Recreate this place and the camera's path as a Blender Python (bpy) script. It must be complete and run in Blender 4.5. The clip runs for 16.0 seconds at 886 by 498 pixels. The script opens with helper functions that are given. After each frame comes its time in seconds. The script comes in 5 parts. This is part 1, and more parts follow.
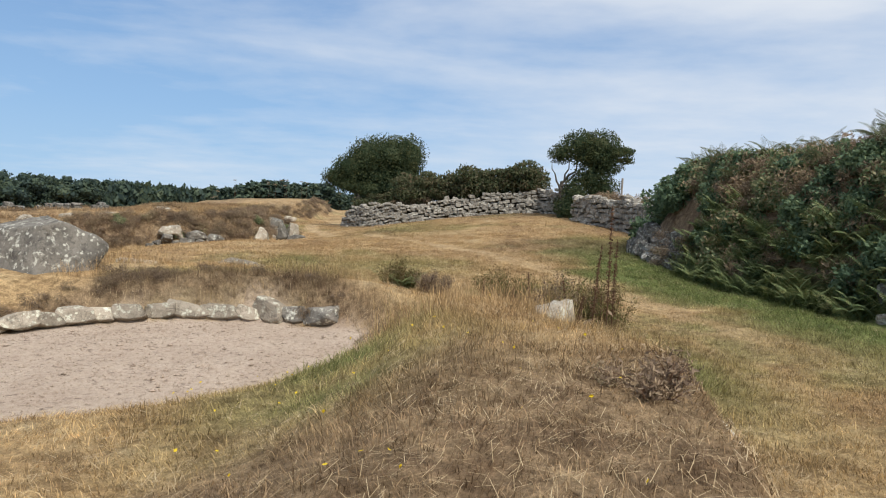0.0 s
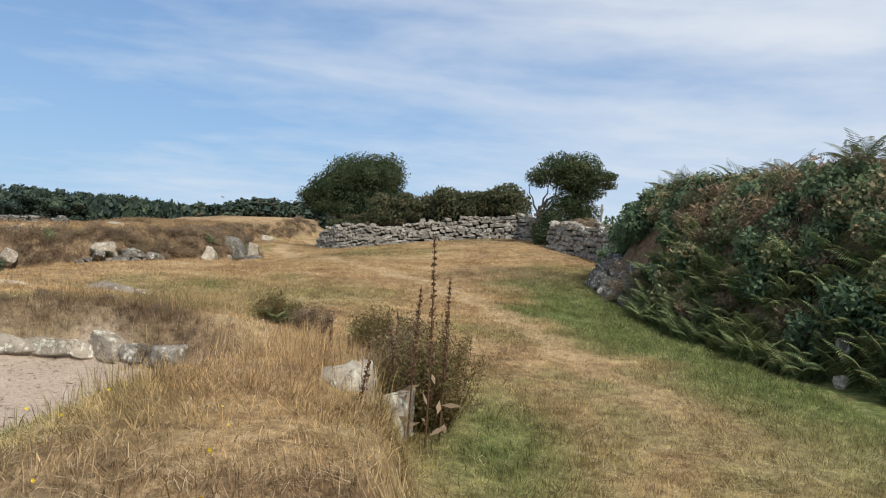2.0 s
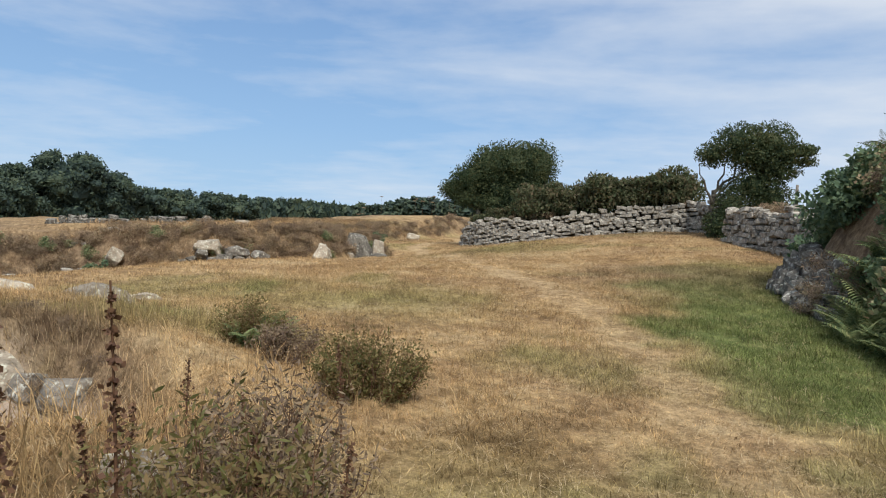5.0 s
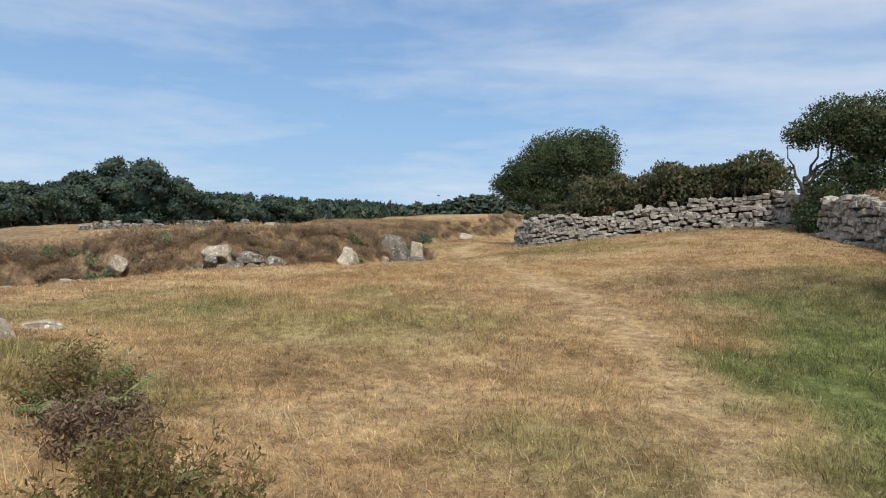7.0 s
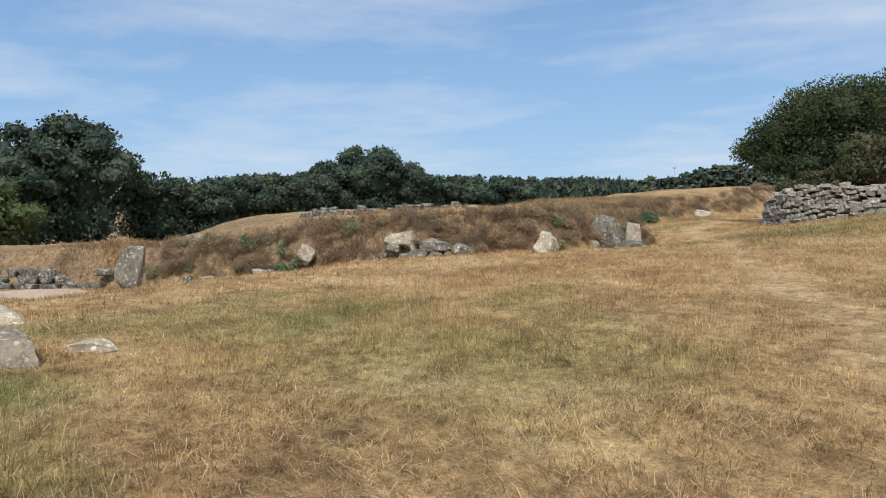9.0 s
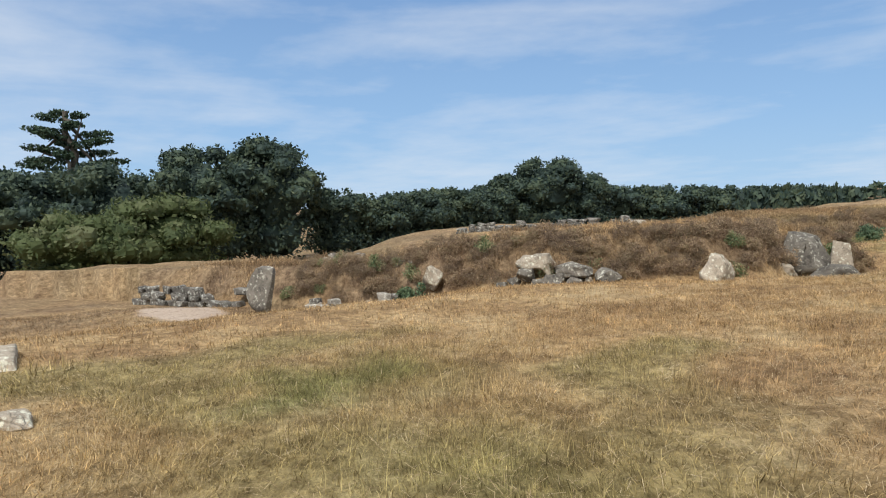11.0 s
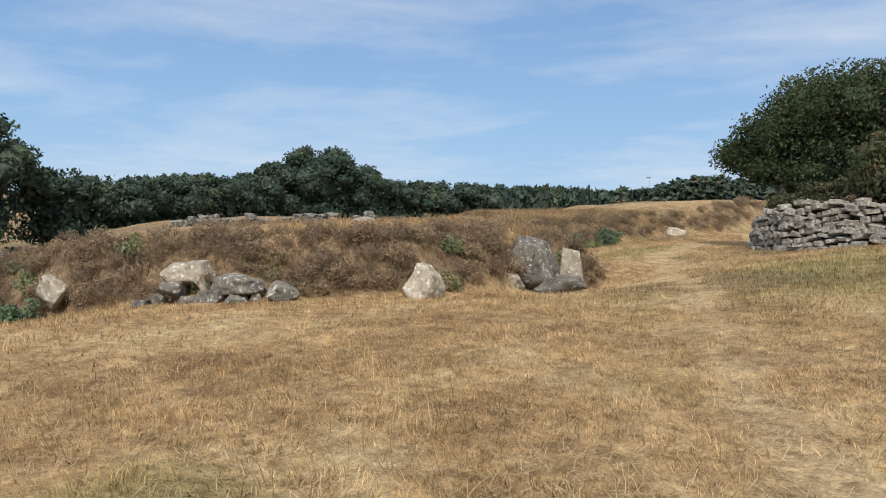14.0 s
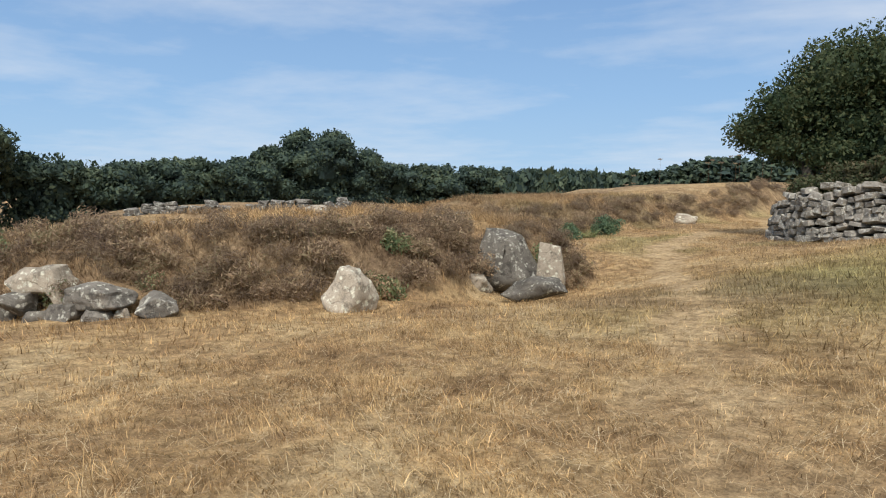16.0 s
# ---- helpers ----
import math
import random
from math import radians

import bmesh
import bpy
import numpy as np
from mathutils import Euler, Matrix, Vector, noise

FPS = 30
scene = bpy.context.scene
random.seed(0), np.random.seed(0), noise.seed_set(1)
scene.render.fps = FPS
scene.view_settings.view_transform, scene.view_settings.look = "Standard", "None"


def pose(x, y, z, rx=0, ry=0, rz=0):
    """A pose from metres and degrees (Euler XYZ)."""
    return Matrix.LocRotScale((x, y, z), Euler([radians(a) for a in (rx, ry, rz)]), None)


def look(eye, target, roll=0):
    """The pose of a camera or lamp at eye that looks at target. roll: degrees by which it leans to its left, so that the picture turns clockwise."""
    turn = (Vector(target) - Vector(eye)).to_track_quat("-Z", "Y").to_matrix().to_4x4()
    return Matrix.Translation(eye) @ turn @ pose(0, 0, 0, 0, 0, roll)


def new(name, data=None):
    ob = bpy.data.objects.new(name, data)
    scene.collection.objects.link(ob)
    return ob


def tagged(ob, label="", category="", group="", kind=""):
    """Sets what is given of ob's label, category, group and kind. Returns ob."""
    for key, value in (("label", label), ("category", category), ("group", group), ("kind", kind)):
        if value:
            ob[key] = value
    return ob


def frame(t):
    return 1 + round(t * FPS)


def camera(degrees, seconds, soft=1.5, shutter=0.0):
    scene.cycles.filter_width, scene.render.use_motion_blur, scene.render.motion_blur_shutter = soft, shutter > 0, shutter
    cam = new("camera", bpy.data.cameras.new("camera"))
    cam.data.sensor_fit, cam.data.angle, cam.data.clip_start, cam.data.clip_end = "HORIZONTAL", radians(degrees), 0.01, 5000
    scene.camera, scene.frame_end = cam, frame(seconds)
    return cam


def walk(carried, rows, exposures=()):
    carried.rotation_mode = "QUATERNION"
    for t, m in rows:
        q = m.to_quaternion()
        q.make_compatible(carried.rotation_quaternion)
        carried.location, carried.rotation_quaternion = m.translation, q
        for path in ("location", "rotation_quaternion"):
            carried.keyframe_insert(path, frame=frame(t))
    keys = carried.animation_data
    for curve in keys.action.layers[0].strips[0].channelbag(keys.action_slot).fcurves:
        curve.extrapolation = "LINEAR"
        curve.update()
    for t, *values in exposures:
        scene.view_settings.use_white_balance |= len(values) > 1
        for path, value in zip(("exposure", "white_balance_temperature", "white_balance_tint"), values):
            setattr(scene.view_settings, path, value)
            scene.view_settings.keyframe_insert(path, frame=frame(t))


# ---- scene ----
cam = camera(65.3, 16.0, soft=1.1)
PATH = [
    (0, (-0.062, 0.5, 1.444), (-0.058, 2.496, 1.322), 2.5),
    (0.5, (0.493, 0.905, 1.472), (0.577, 2.901, 1.387), 3.5),
    (1, (0.998, 1.383, 1.542), (1.12, 3.378, 1.475), 3.9),
    (1.5, (1.495, 1.9, 1.551), (1.57, 3.897, 1.492), 3.9),
    (2, (1.889, 2.458, 1.573), (1.858, 4.457, 1.515), 4.0),
    (2.5, (2.236, 3.126, 1.561), (2.085, 5.119, 1.509), 3.8),
    (3, (2.549, 3.795, 1.559), (2.307, 5.78, 1.511), 3.0),
    (3.5, (2.777, 4.534, 1.538), (2.446, 6.506, 1.48), 2.3),
    (4, (2.975, 5.284, 1.476), (2.551, 7.237, 1.401), 2.5),
    (4.2, (3.008, 5.556, 1.425), (2.549, 7.501, 1.341), 2.6),
    (6.5, (3.155, 9.172, 1.336), (2.514, 11.065, 1.255), 2.3),
    (7, (3.167, 9.904, 1.369), (2.436, 11.763, 1.271), 1.7),
    (7.5, (3.103, 10.691, 1.364), (2.257, 12.5, 1.259), 1.3),
    (8, (3.019, 11.459, 1.396), (2.057, 13.209, 1.276), 0.9),
    (8.5, (2.827, 12.192, 1.395), (1.716, 13.848, 1.247), 0.4),
    (9, (2.661, 12.987, 1.387), (1.352, 14.491, 1.22), -0.4),
    (9.2, (2.588, 13.284, 1.403), (1.195, 14.71, 1.234), -0.7),
    (11.3, (1.703, 16.049, 1.439), (0.03, 17.138, 1.318), -1.2),
    (11.5, (1.607, 16.322, 1.403), (-0.034, 17.46, 1.286), -1.0),
    (12, (1.335, 17.003, 1.405), (-0.202, 18.279, 1.308), -0.5),
    (12.5, (1.118, 17.662, 1.4), (-0.311, 19.059, 1.307), -0.0),
    (13, (0.812, 18.41, 1.42), (-0.542, 19.878, 1.308), 0.6),
    (13.5, (0.642, 19.107, 1.424), (-0.669, 20.612, 1.298), 0.8),
    (14, (0.416, 19.843, 1.426), (-0.856, 21.38, 1.279), 0.9),
    (14.5, (0.21, 20.55, 1.401), (-1.017, 22.119, 1.218), 0.9),
    (15, (0.056, 21.246, 1.408), (-1.164, 22.817, 1.2), 0.9),
    (15.5, (-0.122, 21.925, 1.424), (-1.369, 23.476, 1.221), 0.8),
    (16, (-0.384, 22.604, 1.454), (-1.685, 24.111, 1.26), 0.6),
]
walk(cam, [(t, look(eye, target, roll)) for t, eye, target, roll in PATH])

# ---- world, sun ----
SUN_AZ, SUN_EL = 150.0, 52.0   # degrees clockwise from +y, above the horizon
world = bpy.data.worlds.new("sky")
scene.world = world
world.use_nodes = True
wt = world.node_tree
wt.nodes.clear()


def nd(tree, kind, **values):
    n = tree.nodes.new(kind)
    for key, value in values.items():
        if key in n.inputs:
            n.inputs[key].default_value = value
        else:
            setattr(n, key, value)
    return n


def ramp(tree, fac, stops, mode="LINEAR"):
    n = tree.nodes.new("ShaderNodeValToRGB")
    n.color_ramp.interpolation = mode
    el = n.color_ramp.elements
    while len(el) < len(stops):
        el.new(0.5)
    for e, (p, c) in zip(el, stops):
        e.position = p
        e.color = (*c, 1) if len(c) == 3 else c
    tree.links.new(fac, n.inputs[0])
    return n.outputs[0]


def math_node(tree, op, a, b=None):
    n = tree.nodes.new("ShaderNodeMath")
    n.operation = op
    for i, v in enumerate((a, b)):
        if v is None:
            continue
        if isinstance(v, (int, float)):
            n.inputs[i].default_value = v
        else:
            tree.links.new(v, n.inputs[i])
    return n.outputs[0]


def mixc(tree, fac, a, b, blend="MIX"):
    n = tree.nodes.new("ShaderNodeMix")
    n.data_type, n.blend_type = "RGBA", blend
    for i, v in ((0, fac), (6, a), (7, b)):
        if isinstance(v, (int, float)):
            n.inputs[i].default_value = v
        elif isinstance(v, tuple):
            n.inputs[i].default_value = (*v, 1)
        else:
            tree.links.new(v, n.inputs[i])
    return n.outputs[2]


sky = nd(wt, "ShaderNodeTexSky", sky_type="NISHITA", sun_disc=False, sun_elevation=radians(SUN_EL),
         sun_rotation=radians(SUN_AZ), air_density=1.0, dust_density=0.2, ozone_density=1.5)
co = nd(wt, "ShaderNodeTexCoord")
sep = nd(wt, "ShaderNodeSeparateXYZ")
wt.links.new(co.outputs["Generated"], sep.inputs[0])
up = math_node(wt, "MAXIMUM", math_node(wt, "ADD", sep.outputs[2], 0.10), 0.03)
cx = math_node(wt, "DIVIDE", sep.outputs[0], up)
cy = math_node(wt, "DIVIDE", sep.outputs[1], up)
comb = nd(wt, "ShaderNodeCombineXYZ")
wt.links.new(cx, comb.inputs[0]), wt.links.new(cy, comb.inputs[1])
turn = nd(wt, "ShaderNodeMapping", Rotation=(0, 0, radians(62)), Scale=(0.42, 1.25, 1), Location=(1.3, 0.4, 0))
wt.links.new(comb.outputs[0], turn.inputs[0])
streak = nd(wt, "ShaderNodeTexNoise", Scale=0.62, Detail=7.0, Roughness=0.5, Distortion=0.5)
wt.links.new(turn.outputs[0], streak.inputs["Vector"])
puff = nd(wt, "ShaderNodeTexNoise", Scale=2.6, Detail=6.0, Roughness=0.6)
wt.links.new(comb.outputs[0], puff.inputs["Vector"])
bands = nd(wt, "ShaderNodeMapping", Scale=(1.5, 1.5, 8.5), Rotation=(radians(3), radians(-4), 0), Location=(0.3, 0.0, 0.55))
wt.links.new(co.outputs["Generated"], bands.inputs[0])
layer = nd(wt, "ShaderNodeTexNoise", Scale=1.25, Detail=6.0, Roughness=0.5, Distortion=0.35)
wt.links.new(bands.outputs[0], layer.inputs["Vector"])
veil = math_node(wt, "ADD", math_node(wt, "MULTIPLY", streak.outputs[0], 0.22), math_node(wt, "MULTIPLY", puff.outputs[0], 0.18))
veil = math_node(wt, "ADD", veil, math_node(wt, "MULTIPLY", layer.outputs[0], 0.6))
# the veil of cloud is thicker towards +x
lean_x = math_node(wt, "MAXIMUM", math_node(wt, "MULTIPLY", math_node(wt, "ADD", sep.outputs[0], 0.10), 0.34), -0.15)
# with a sheet of cirrus low in the west
west = nd(wt, "ShaderNodeMapRange", interpolation_type="SMOOTHSTEP")
wt.links.new(sep.outputs[0], west.inputs[0])
west.inputs[1].default_value, west.inputs[2].default_value, west.inputs[3].default_value, west.inputs[4].default_value = -0.42, -0.75, 0.0, 0.12
lean_x = math_node(wt, "ADD", lean_x, west.outputs[0])
veil = math_node(wt, "ADD", veil, lean_x)
# and overhead it closes to a bright thin overcast
high_up = nd(wt, "ShaderNodeMapRange", interpolation_type="SMOOTHSTEP")
wt.links.new(sep.outputs[2], high_up.inputs[0])
high_up.inputs[1].default_value, high_up.inputs[2].default_value, high_up.inputs[3].default_value, high_up.inputs[4].default_value = 0.28, 0.75, 0.0, 0.3
veil = math_node(wt, "ADD", veil, high_up.outputs[0])
mask = ramp(wt, veil, [(0.42, (0.05, 0.05, 0.05)), (0.55, (0.42, 0.42, 0.42)), (0.70, (0.80, 0.80, 0.80)), (0.85, (1, 1, 1))])
cloud = nd(wt, "ShaderNodeRGB")
cloud.outputs[0].default_value = (8.0, 8.5, 9.2, 1)
# sea haze: pale blue low down
haze = ramp(wt, sep.outputs[2], [(0.0, (0.95, 0.95, 0.95)), (0.30, (0.8, 0.8, 0.8)), (0.62, (0, 0, 0))])
blue = ramp(wt, sep.outputs[2], [(0.0, (0.42, 0.66, 0.93)), (0.12, (0.30, 0.54, 0.88)), (0.33, (0.17, 0.36, 0.72))])
blue = mixc(wt, 1.0, blue, (9.6, 9.6, 9.6), "MULTIPLY")
mixed = mixc(wt, haze, sky.outputs[0], blue)
mixed = mixc(wt, mask, mixed, cloud.outputs[0])
bg = nd(wt, "ShaderNodeBackground", Strength=0.096)
wt.links.new(mixed, bg.inputs[0])
wout = nd(wt, "ShaderNodeOutputWorld")
wt.links.new(bg.outputs[0], wout.inputs[0])

sun = new("sun", bpy.data.lights.new("sun", "SUN"))
sun.data.energy, sun.data.angle, sun.data.color = 3.7, radians(10), (1.0, 0.955, 0.89)
az, el_ = radians(SUN_AZ), radians(SUN_EL)
sun.matrix_world = look((math.sin(az) * math.cos(el_) * 50, math.cos(az) * math.cos(el_) * 50, math.sin(el_) * 50), (0, 0, 0))
scene.view_settings.exposure = 0.0


# ---- materials ----
def material(name, build):
    m = bpy.data.materials.new(name)
    m.use_nodes = True
    t = m.node_tree
    t.nodes.clear()
    out = nd(t, "ShaderNodeOutputMaterial")
    t.links.new(build(t), out.inputs[0])
    return m


def noise_at(t, vec, scale, detail=5.0, rough=0.6):
    n = nd(t, "ShaderNodeTexNoise", Scale=scale, Detail=detail, Roughness=rough)
    t.links.new(vec, n.inputs["Vector"])
    return n.outputs[0]


def surface(t, colour, rough=0.9, height=None, bump=0.4, dist=0.02, spec=0.25):
    b = nd(t, "ShaderNodeBsdfPrincipled", Roughness=rough)
    b.inputs["Specular IOR Level"].default_value = spec
    t.links.new(colour, b.inputs["Base Color"])
    if height is not None:
        k = nd(t, "ShaderNodeBump", Strength=bump, Distance=dist)
        t.links.new(height, k.inputs["Height"])
        t.links.new(k.outputs[0], b.inputs["Normal"])
    return b.outputs[0]


def stone_mat(name, dark, mid, pale, lichen, lichen_at=0.62, moss=None):
    def build(t):
        c = nd(t, "ShaderNodeTexCoord")
        geo = nd(t, "ShaderNodeNewGeometry")
        info = nd(t, "ShaderNodeObjectInfo")
        off = nd(t, "ShaderNodeVectorMath", operation="ADD")
        t.links.new(geo.outputs["Position"], off.inputs[0])
        t.links.new(info.outputs["Random"], off.inputs[1])
        v = off.outputs[0]
        a = noise_at(t, v, 2.4, 8, 0.65)
        fine = noise_at(t, v, 38, 6, 0.7)
        col = ramp(t, a, [(0.3, dark), (0.5, mid), (0.72, pale)])
        col = mixc(t, 0.35, col, ramp(t, fine, [(0.3, tuple(x * 0.4 for x in mid)), (0.7, tuple(min(1, x * 1.7) for x in mid))]))
        li = noise_at(t, v, 9.0, 8, 0.7)
        col = mixc(t, ramp(t, li, [(lichen_at - 0.05, (0, 0, 0)), (lichen_at + 0.03, (0.9, 0.9, 0.9))]), col, lichen)
        spot = nd(t, "ShaderNodeTexVoronoi", Scale=6.5)
        t.links.new(v, spot.inputs["Vector"])
        ragged = math_node(t, "ADD", spot.outputs["Distance"], math_node(t, "MULTIPLY", math_node(t, "SUBTRACT", fine, 0.5), 0.35))
        col = mixc(t, ramp(t, ragged, [(0.13, (0.85, 0.85, 0.85)), (0.2, (0, 0, 0))]), col, lichen)
        damp = noise_at(t, v, 5.0, 7, 0.75)
        col = mixc(t, ramp(t, damp, [(0.36, (0.7, 0.7, 0.7)), (0.46, (0, 0, 0))]), col, tuple(x * 0.8 for x in dark))
        cr = nd(t, "ShaderNodeTexVoronoi", feature="DISTANCE_TO_EDGE", Scale=2.1)
        wob = nd(t, "ShaderNodeVectorMath", operation="ADD")
        ncol = nd(t, "ShaderNodeTexNoise", Scale=3.0, Detail=4.0)
        t.links.new(v, ncol.inputs["Vector"])
        t.links.new(v, wob.inputs[0]), t.links.new(ncol.outputs[1], wob.inputs[1])
        t.links.new(wob.outputs[0], cr.inputs["Vector"])
        crack = ramp(t, cr.outputs[0], [(0.0, (0, 0, 0)), (0.025, (1, 1, 1))])
        col = mixc(t, math_node(t, "MULTIPLY", math_node(t, "SUBTRACT", 1.0, crack), 0.3), col, tuple(x * 0.3 for x in dark))
        val = math_node(t, "ADD", math_node(t, "MULTIPLY", info.outputs["Random"], 0.5), 0.75)
        hsv = nd(t, "ShaderNodeHueSaturation")
        t.links.new(val, hsv.inputs["Value"]), t.links.new(col, hsv.inputs["Color"])
        h = math_node(t, "ADD", math_node(t, "MULTIPLY", a, 0.7), math_node(t, "ADD", math_node(t, "MULTIPLY", fine, 0.3), math_node(t, "MULTIPLY", crack, 0.25)))
        return surface(t, hsv.outputs[0], 0.92, h, 0.75, 0.04, 0.2)
    return material(name, build)


GRANITE = stone_mat("granite", (0.055, 0.05, 0.045), (0.17, 0.155, 0.132), (0.31, 0.28, 0.235), (0.55, 0.54, 0.46), 0.60)
GRANITE_PALE = stone_mat("granite_pale", (0.13, 0.11, 0.085), (0.32, 0.275, 0.215), (0.46, 0.405, 0.325), (0.60, 0.59, 0.48), 0.59)
WALL_STONE = stone_mat("wall_stone", (0.11, 0.10, 0.085), (0.28, 0.256, 0.216), (0.42, 0.385, 0.328), (0.56, 0.545, 0.47), 0.58)
BANK_STONE = stone_mat("bank_stone", (0.04, 0.037, 0.034), (0.13, 0.12, 0.105), (0.26, 0.24, 0.21), (0.42, 0.42, 0.37), 0.58)


def plant_mat(name, cols, glow=0.35, rough=0.7, patch=1.2):
    """Leaves: the colour varies from leaf to leaf and in patches; some light passes through."""
    def build(t):
        geo = nd(t, "ShaderNodeNewGeometry")
        n = noise_at(t, geo.outputs["Position"], patch, 4, 0.6)
        f = math_node(t, "ADD", math_node(t, "MULTIPLY", geo.outputs["Random Per Island"], 0.55), math_node(t, "MULTIPLY", math_node(t, "SUBTRACT", n, 0.28), 1.0))
        k = len(cols) - 1
        col = ramp(t, f, [(0.08 + 0.84 * i / k, c) for i, c in enumerate(cols)])
        b = nd(t, "ShaderNodeBsdfPrincipled", Roughness=rough)
        b.inputs["Specular IOR Level"].default_value = 0.3
        tr = nd(t, "ShaderNodeBsdfTranslucent")
        t.links.new(col, b.inputs["Base Color"]), t.links.new(col, tr.inputs["Color"])
        mx = nd(t, "ShaderNodeMixShader", Fac=glow)
        t.links.new(b.outputs[0], mx.inputs[1]), t.links.new(tr.outputs[0], mx.inputs[2])
        return mx.outputs[0]
    return material(name, build)


LEAF_THORN = plant_mat("thorn_leaves", [(0.018, 0.034, 0.019), (0.042, 0.070, 0.031), (0.080, 0.102, 0.044), (0.150, 0.145, 0.062)])
# distance haze is put into these far leaf colours: bluer, darks lifted
LEAF_FAR_HAZY = plant_mat("far_leaves", [(0.019, 0.036, 0.035), (0.037, 0.063, 0.051), (0.066, 0.096, 0.061), (0.112, 0.138, 0.078)], 0.2, patch=0.35)
LEAF_OLIVE = plant_mat("olive_leaves", [(0.047, 0.072, 0.026), (0.093, 0.120, 0.046), (0.149, 0.164, 0.082)], 0.3, patch=0.5)
LEAF_CONIFER = plant_mat("conifer_leaves", [(0.016, 0.034, 0.022), (0.034, 0.062, 0.034), (0.054, 0.085, 0.046)], 0.15)
LEAF_BRAMBLE = plant_mat("bramble_leaves", [(0.068, 0.120, 0.063), (0.164, 0.224, 0.103), (0.344, 0.315, 0.174), (0.481, 0.283, 0.196)])
LEAF_WALL = plant_mat("scrub_leaves", [(0.035, 0.055, 0.026), (0.07, 0.09, 0.04), (0.12, 0.115, 0.06), (0.17, 0.125, 0.075)])
LEAF_IVY = plant_mat("ivy_leaves", [(0.055, 0.098, 0.060), (0.115, 0.175, 0.095), (0.205, 0.260, 0.130)], 0.25)
LEAF_DEAD = plant_mat("withered_leaves", [(0.110, 0.077, 0.057), (0.235, 0.166, 0.112), (0.400, 0.296, 0.186), (0.206, 0.193, 0.101)], 0.3)
LEAF_FERN = plant_mat("fern_leaves", [(0.075, 0.115, 0.055), (0.14, 0.19, 0.08), (0.23, 0.26, 0.105), (0.36, 0.31, 0.15)], 0.35, patch=0.8)
LEAF_CREST = plant_mat("crest_fern_leaves", [(0.07, 0.10, 0.06), (0.13, 0.16, 0.08), (0.22, 0.19, 0.10)], 0.3, patch=0.8)
HEATH = plant_mat("heath_leaves", [(0.090, 0.062, 0.050), (0.168, 0.120, 0.084), (0.276, 0.204, 0.132), (0.180, 0.168, 0.090)], 0.25, patch=2.0)
WEED = plant_mat("weed_stalks", [(0.070, 0.034, 0.022), (0.132, 0.070, 0.040), (0.202, 0.116, 0.062)], 0.1)
BUSHY = plant_mat("bush_leaves", [(0.070, 0.078, 0.025), (0.139, 0.132, 0.043), (0.202, 0.139, 0.062), (0.248, 0.186, 0.093)], 0.3, patch=3.0)
YELLOW = plant_mat("yellow_petals", [(0.7, 0.5, 0.02), (0.8, 0.62, 0.05)], 0.2)


def bark_build(t):
    c = nd(t, "ShaderNodeTexCoord")
    mp = nd(t, "ShaderNodeMapping", Scale=(9, 9, 2))
    t.links.new(c.outputs["Object"], mp.inputs[0])
    a = noise_at(t, mp.outputs[0], 2.5, 7, 0.65)
    return surface(t, ramp(t, a, [(0.3, (0.035, 0.03, 0.024)), (0.7, (0.15, 0.135, 0.11))]), 0.95, a, 0.8, 0.03)


BARK = material("bark", bark_build)


def attr(t, name):
    return nd(t, "ShaderNodeAttribute", attribute_name=name, attribute_type="GEOMETRY").outputs["Fac"]


def turf_colours(t, pos, shade):
    """Colour of the turf from where it stands: straw, russet, green, and the trodden path."""
    patch = noise_at(t, pos, 0.55, 4, 0.6)
    small = noise_at(t, pos, 3.2, 5, 0.65)
    f = math_node(t, "ADD", math_node(t, "MULTIPLY", patch, 0.6), math_node(t, "MULTIPLY", small, 0.4))
    straw = ramp(t, f, [(0.30, (0.185, 0.12, 0.068)), (0.42, (0.345, 0.232, 0.125)), (0.53, (0.465, 0.33, 0.178)), (0.68, (0.52, 0.41, 0.25))])
    green = ramp(t, small, [(0.3, (0.105, 0.14, 0.048)), (0.55, (0.19, 0.222, 0.082)), (0.75, (0.33, 0.315, 0.142))])
    col = mixc(t, attr(t, "green"), straw, green)
    col = mixc(t, attr(t, "russet"), col, ramp(t, small, [(0.3, (0.14, 0.095, 0.065)), (0.7, (0.34, 0.25, 0.16))]))
    col = mixc(t, attr(t, "path"), col, ramp(t, small, [(0.3, (0.42, 0.30, 0.17)), (0.7, (0.57, 0.435, 0.265))]))
    # tufts: paler and browner spots a hand wide, and swathes a stride wide
    tuft = noise_at(t, pos, 7.5, 4, 0.65)
    col = mixc(t, 0.8, col, ramp(t, tuft, [(0.34, (0.62, 0.58, 0.54)), (0.48, (1.0, 1.0, 0.99)), (0.62, (1.38, 1.37, 1.34))]), "MULTIPLY")
    swathe = noise_at(t, pos, 1.7, 3, 0.6)
    col = mixc(t, 0.7, col, ramp(t, swathe, [(0.36, (0.82, 0.78, 0.74)), (0.5, (1.06, 1.06, 1.05)), (0.66, (1.25, 1.25, 1.22))]), "MULTIPLY")
    return mixc(t, 1.0, col, shade, "MULTIPLY") if shade is not None else col


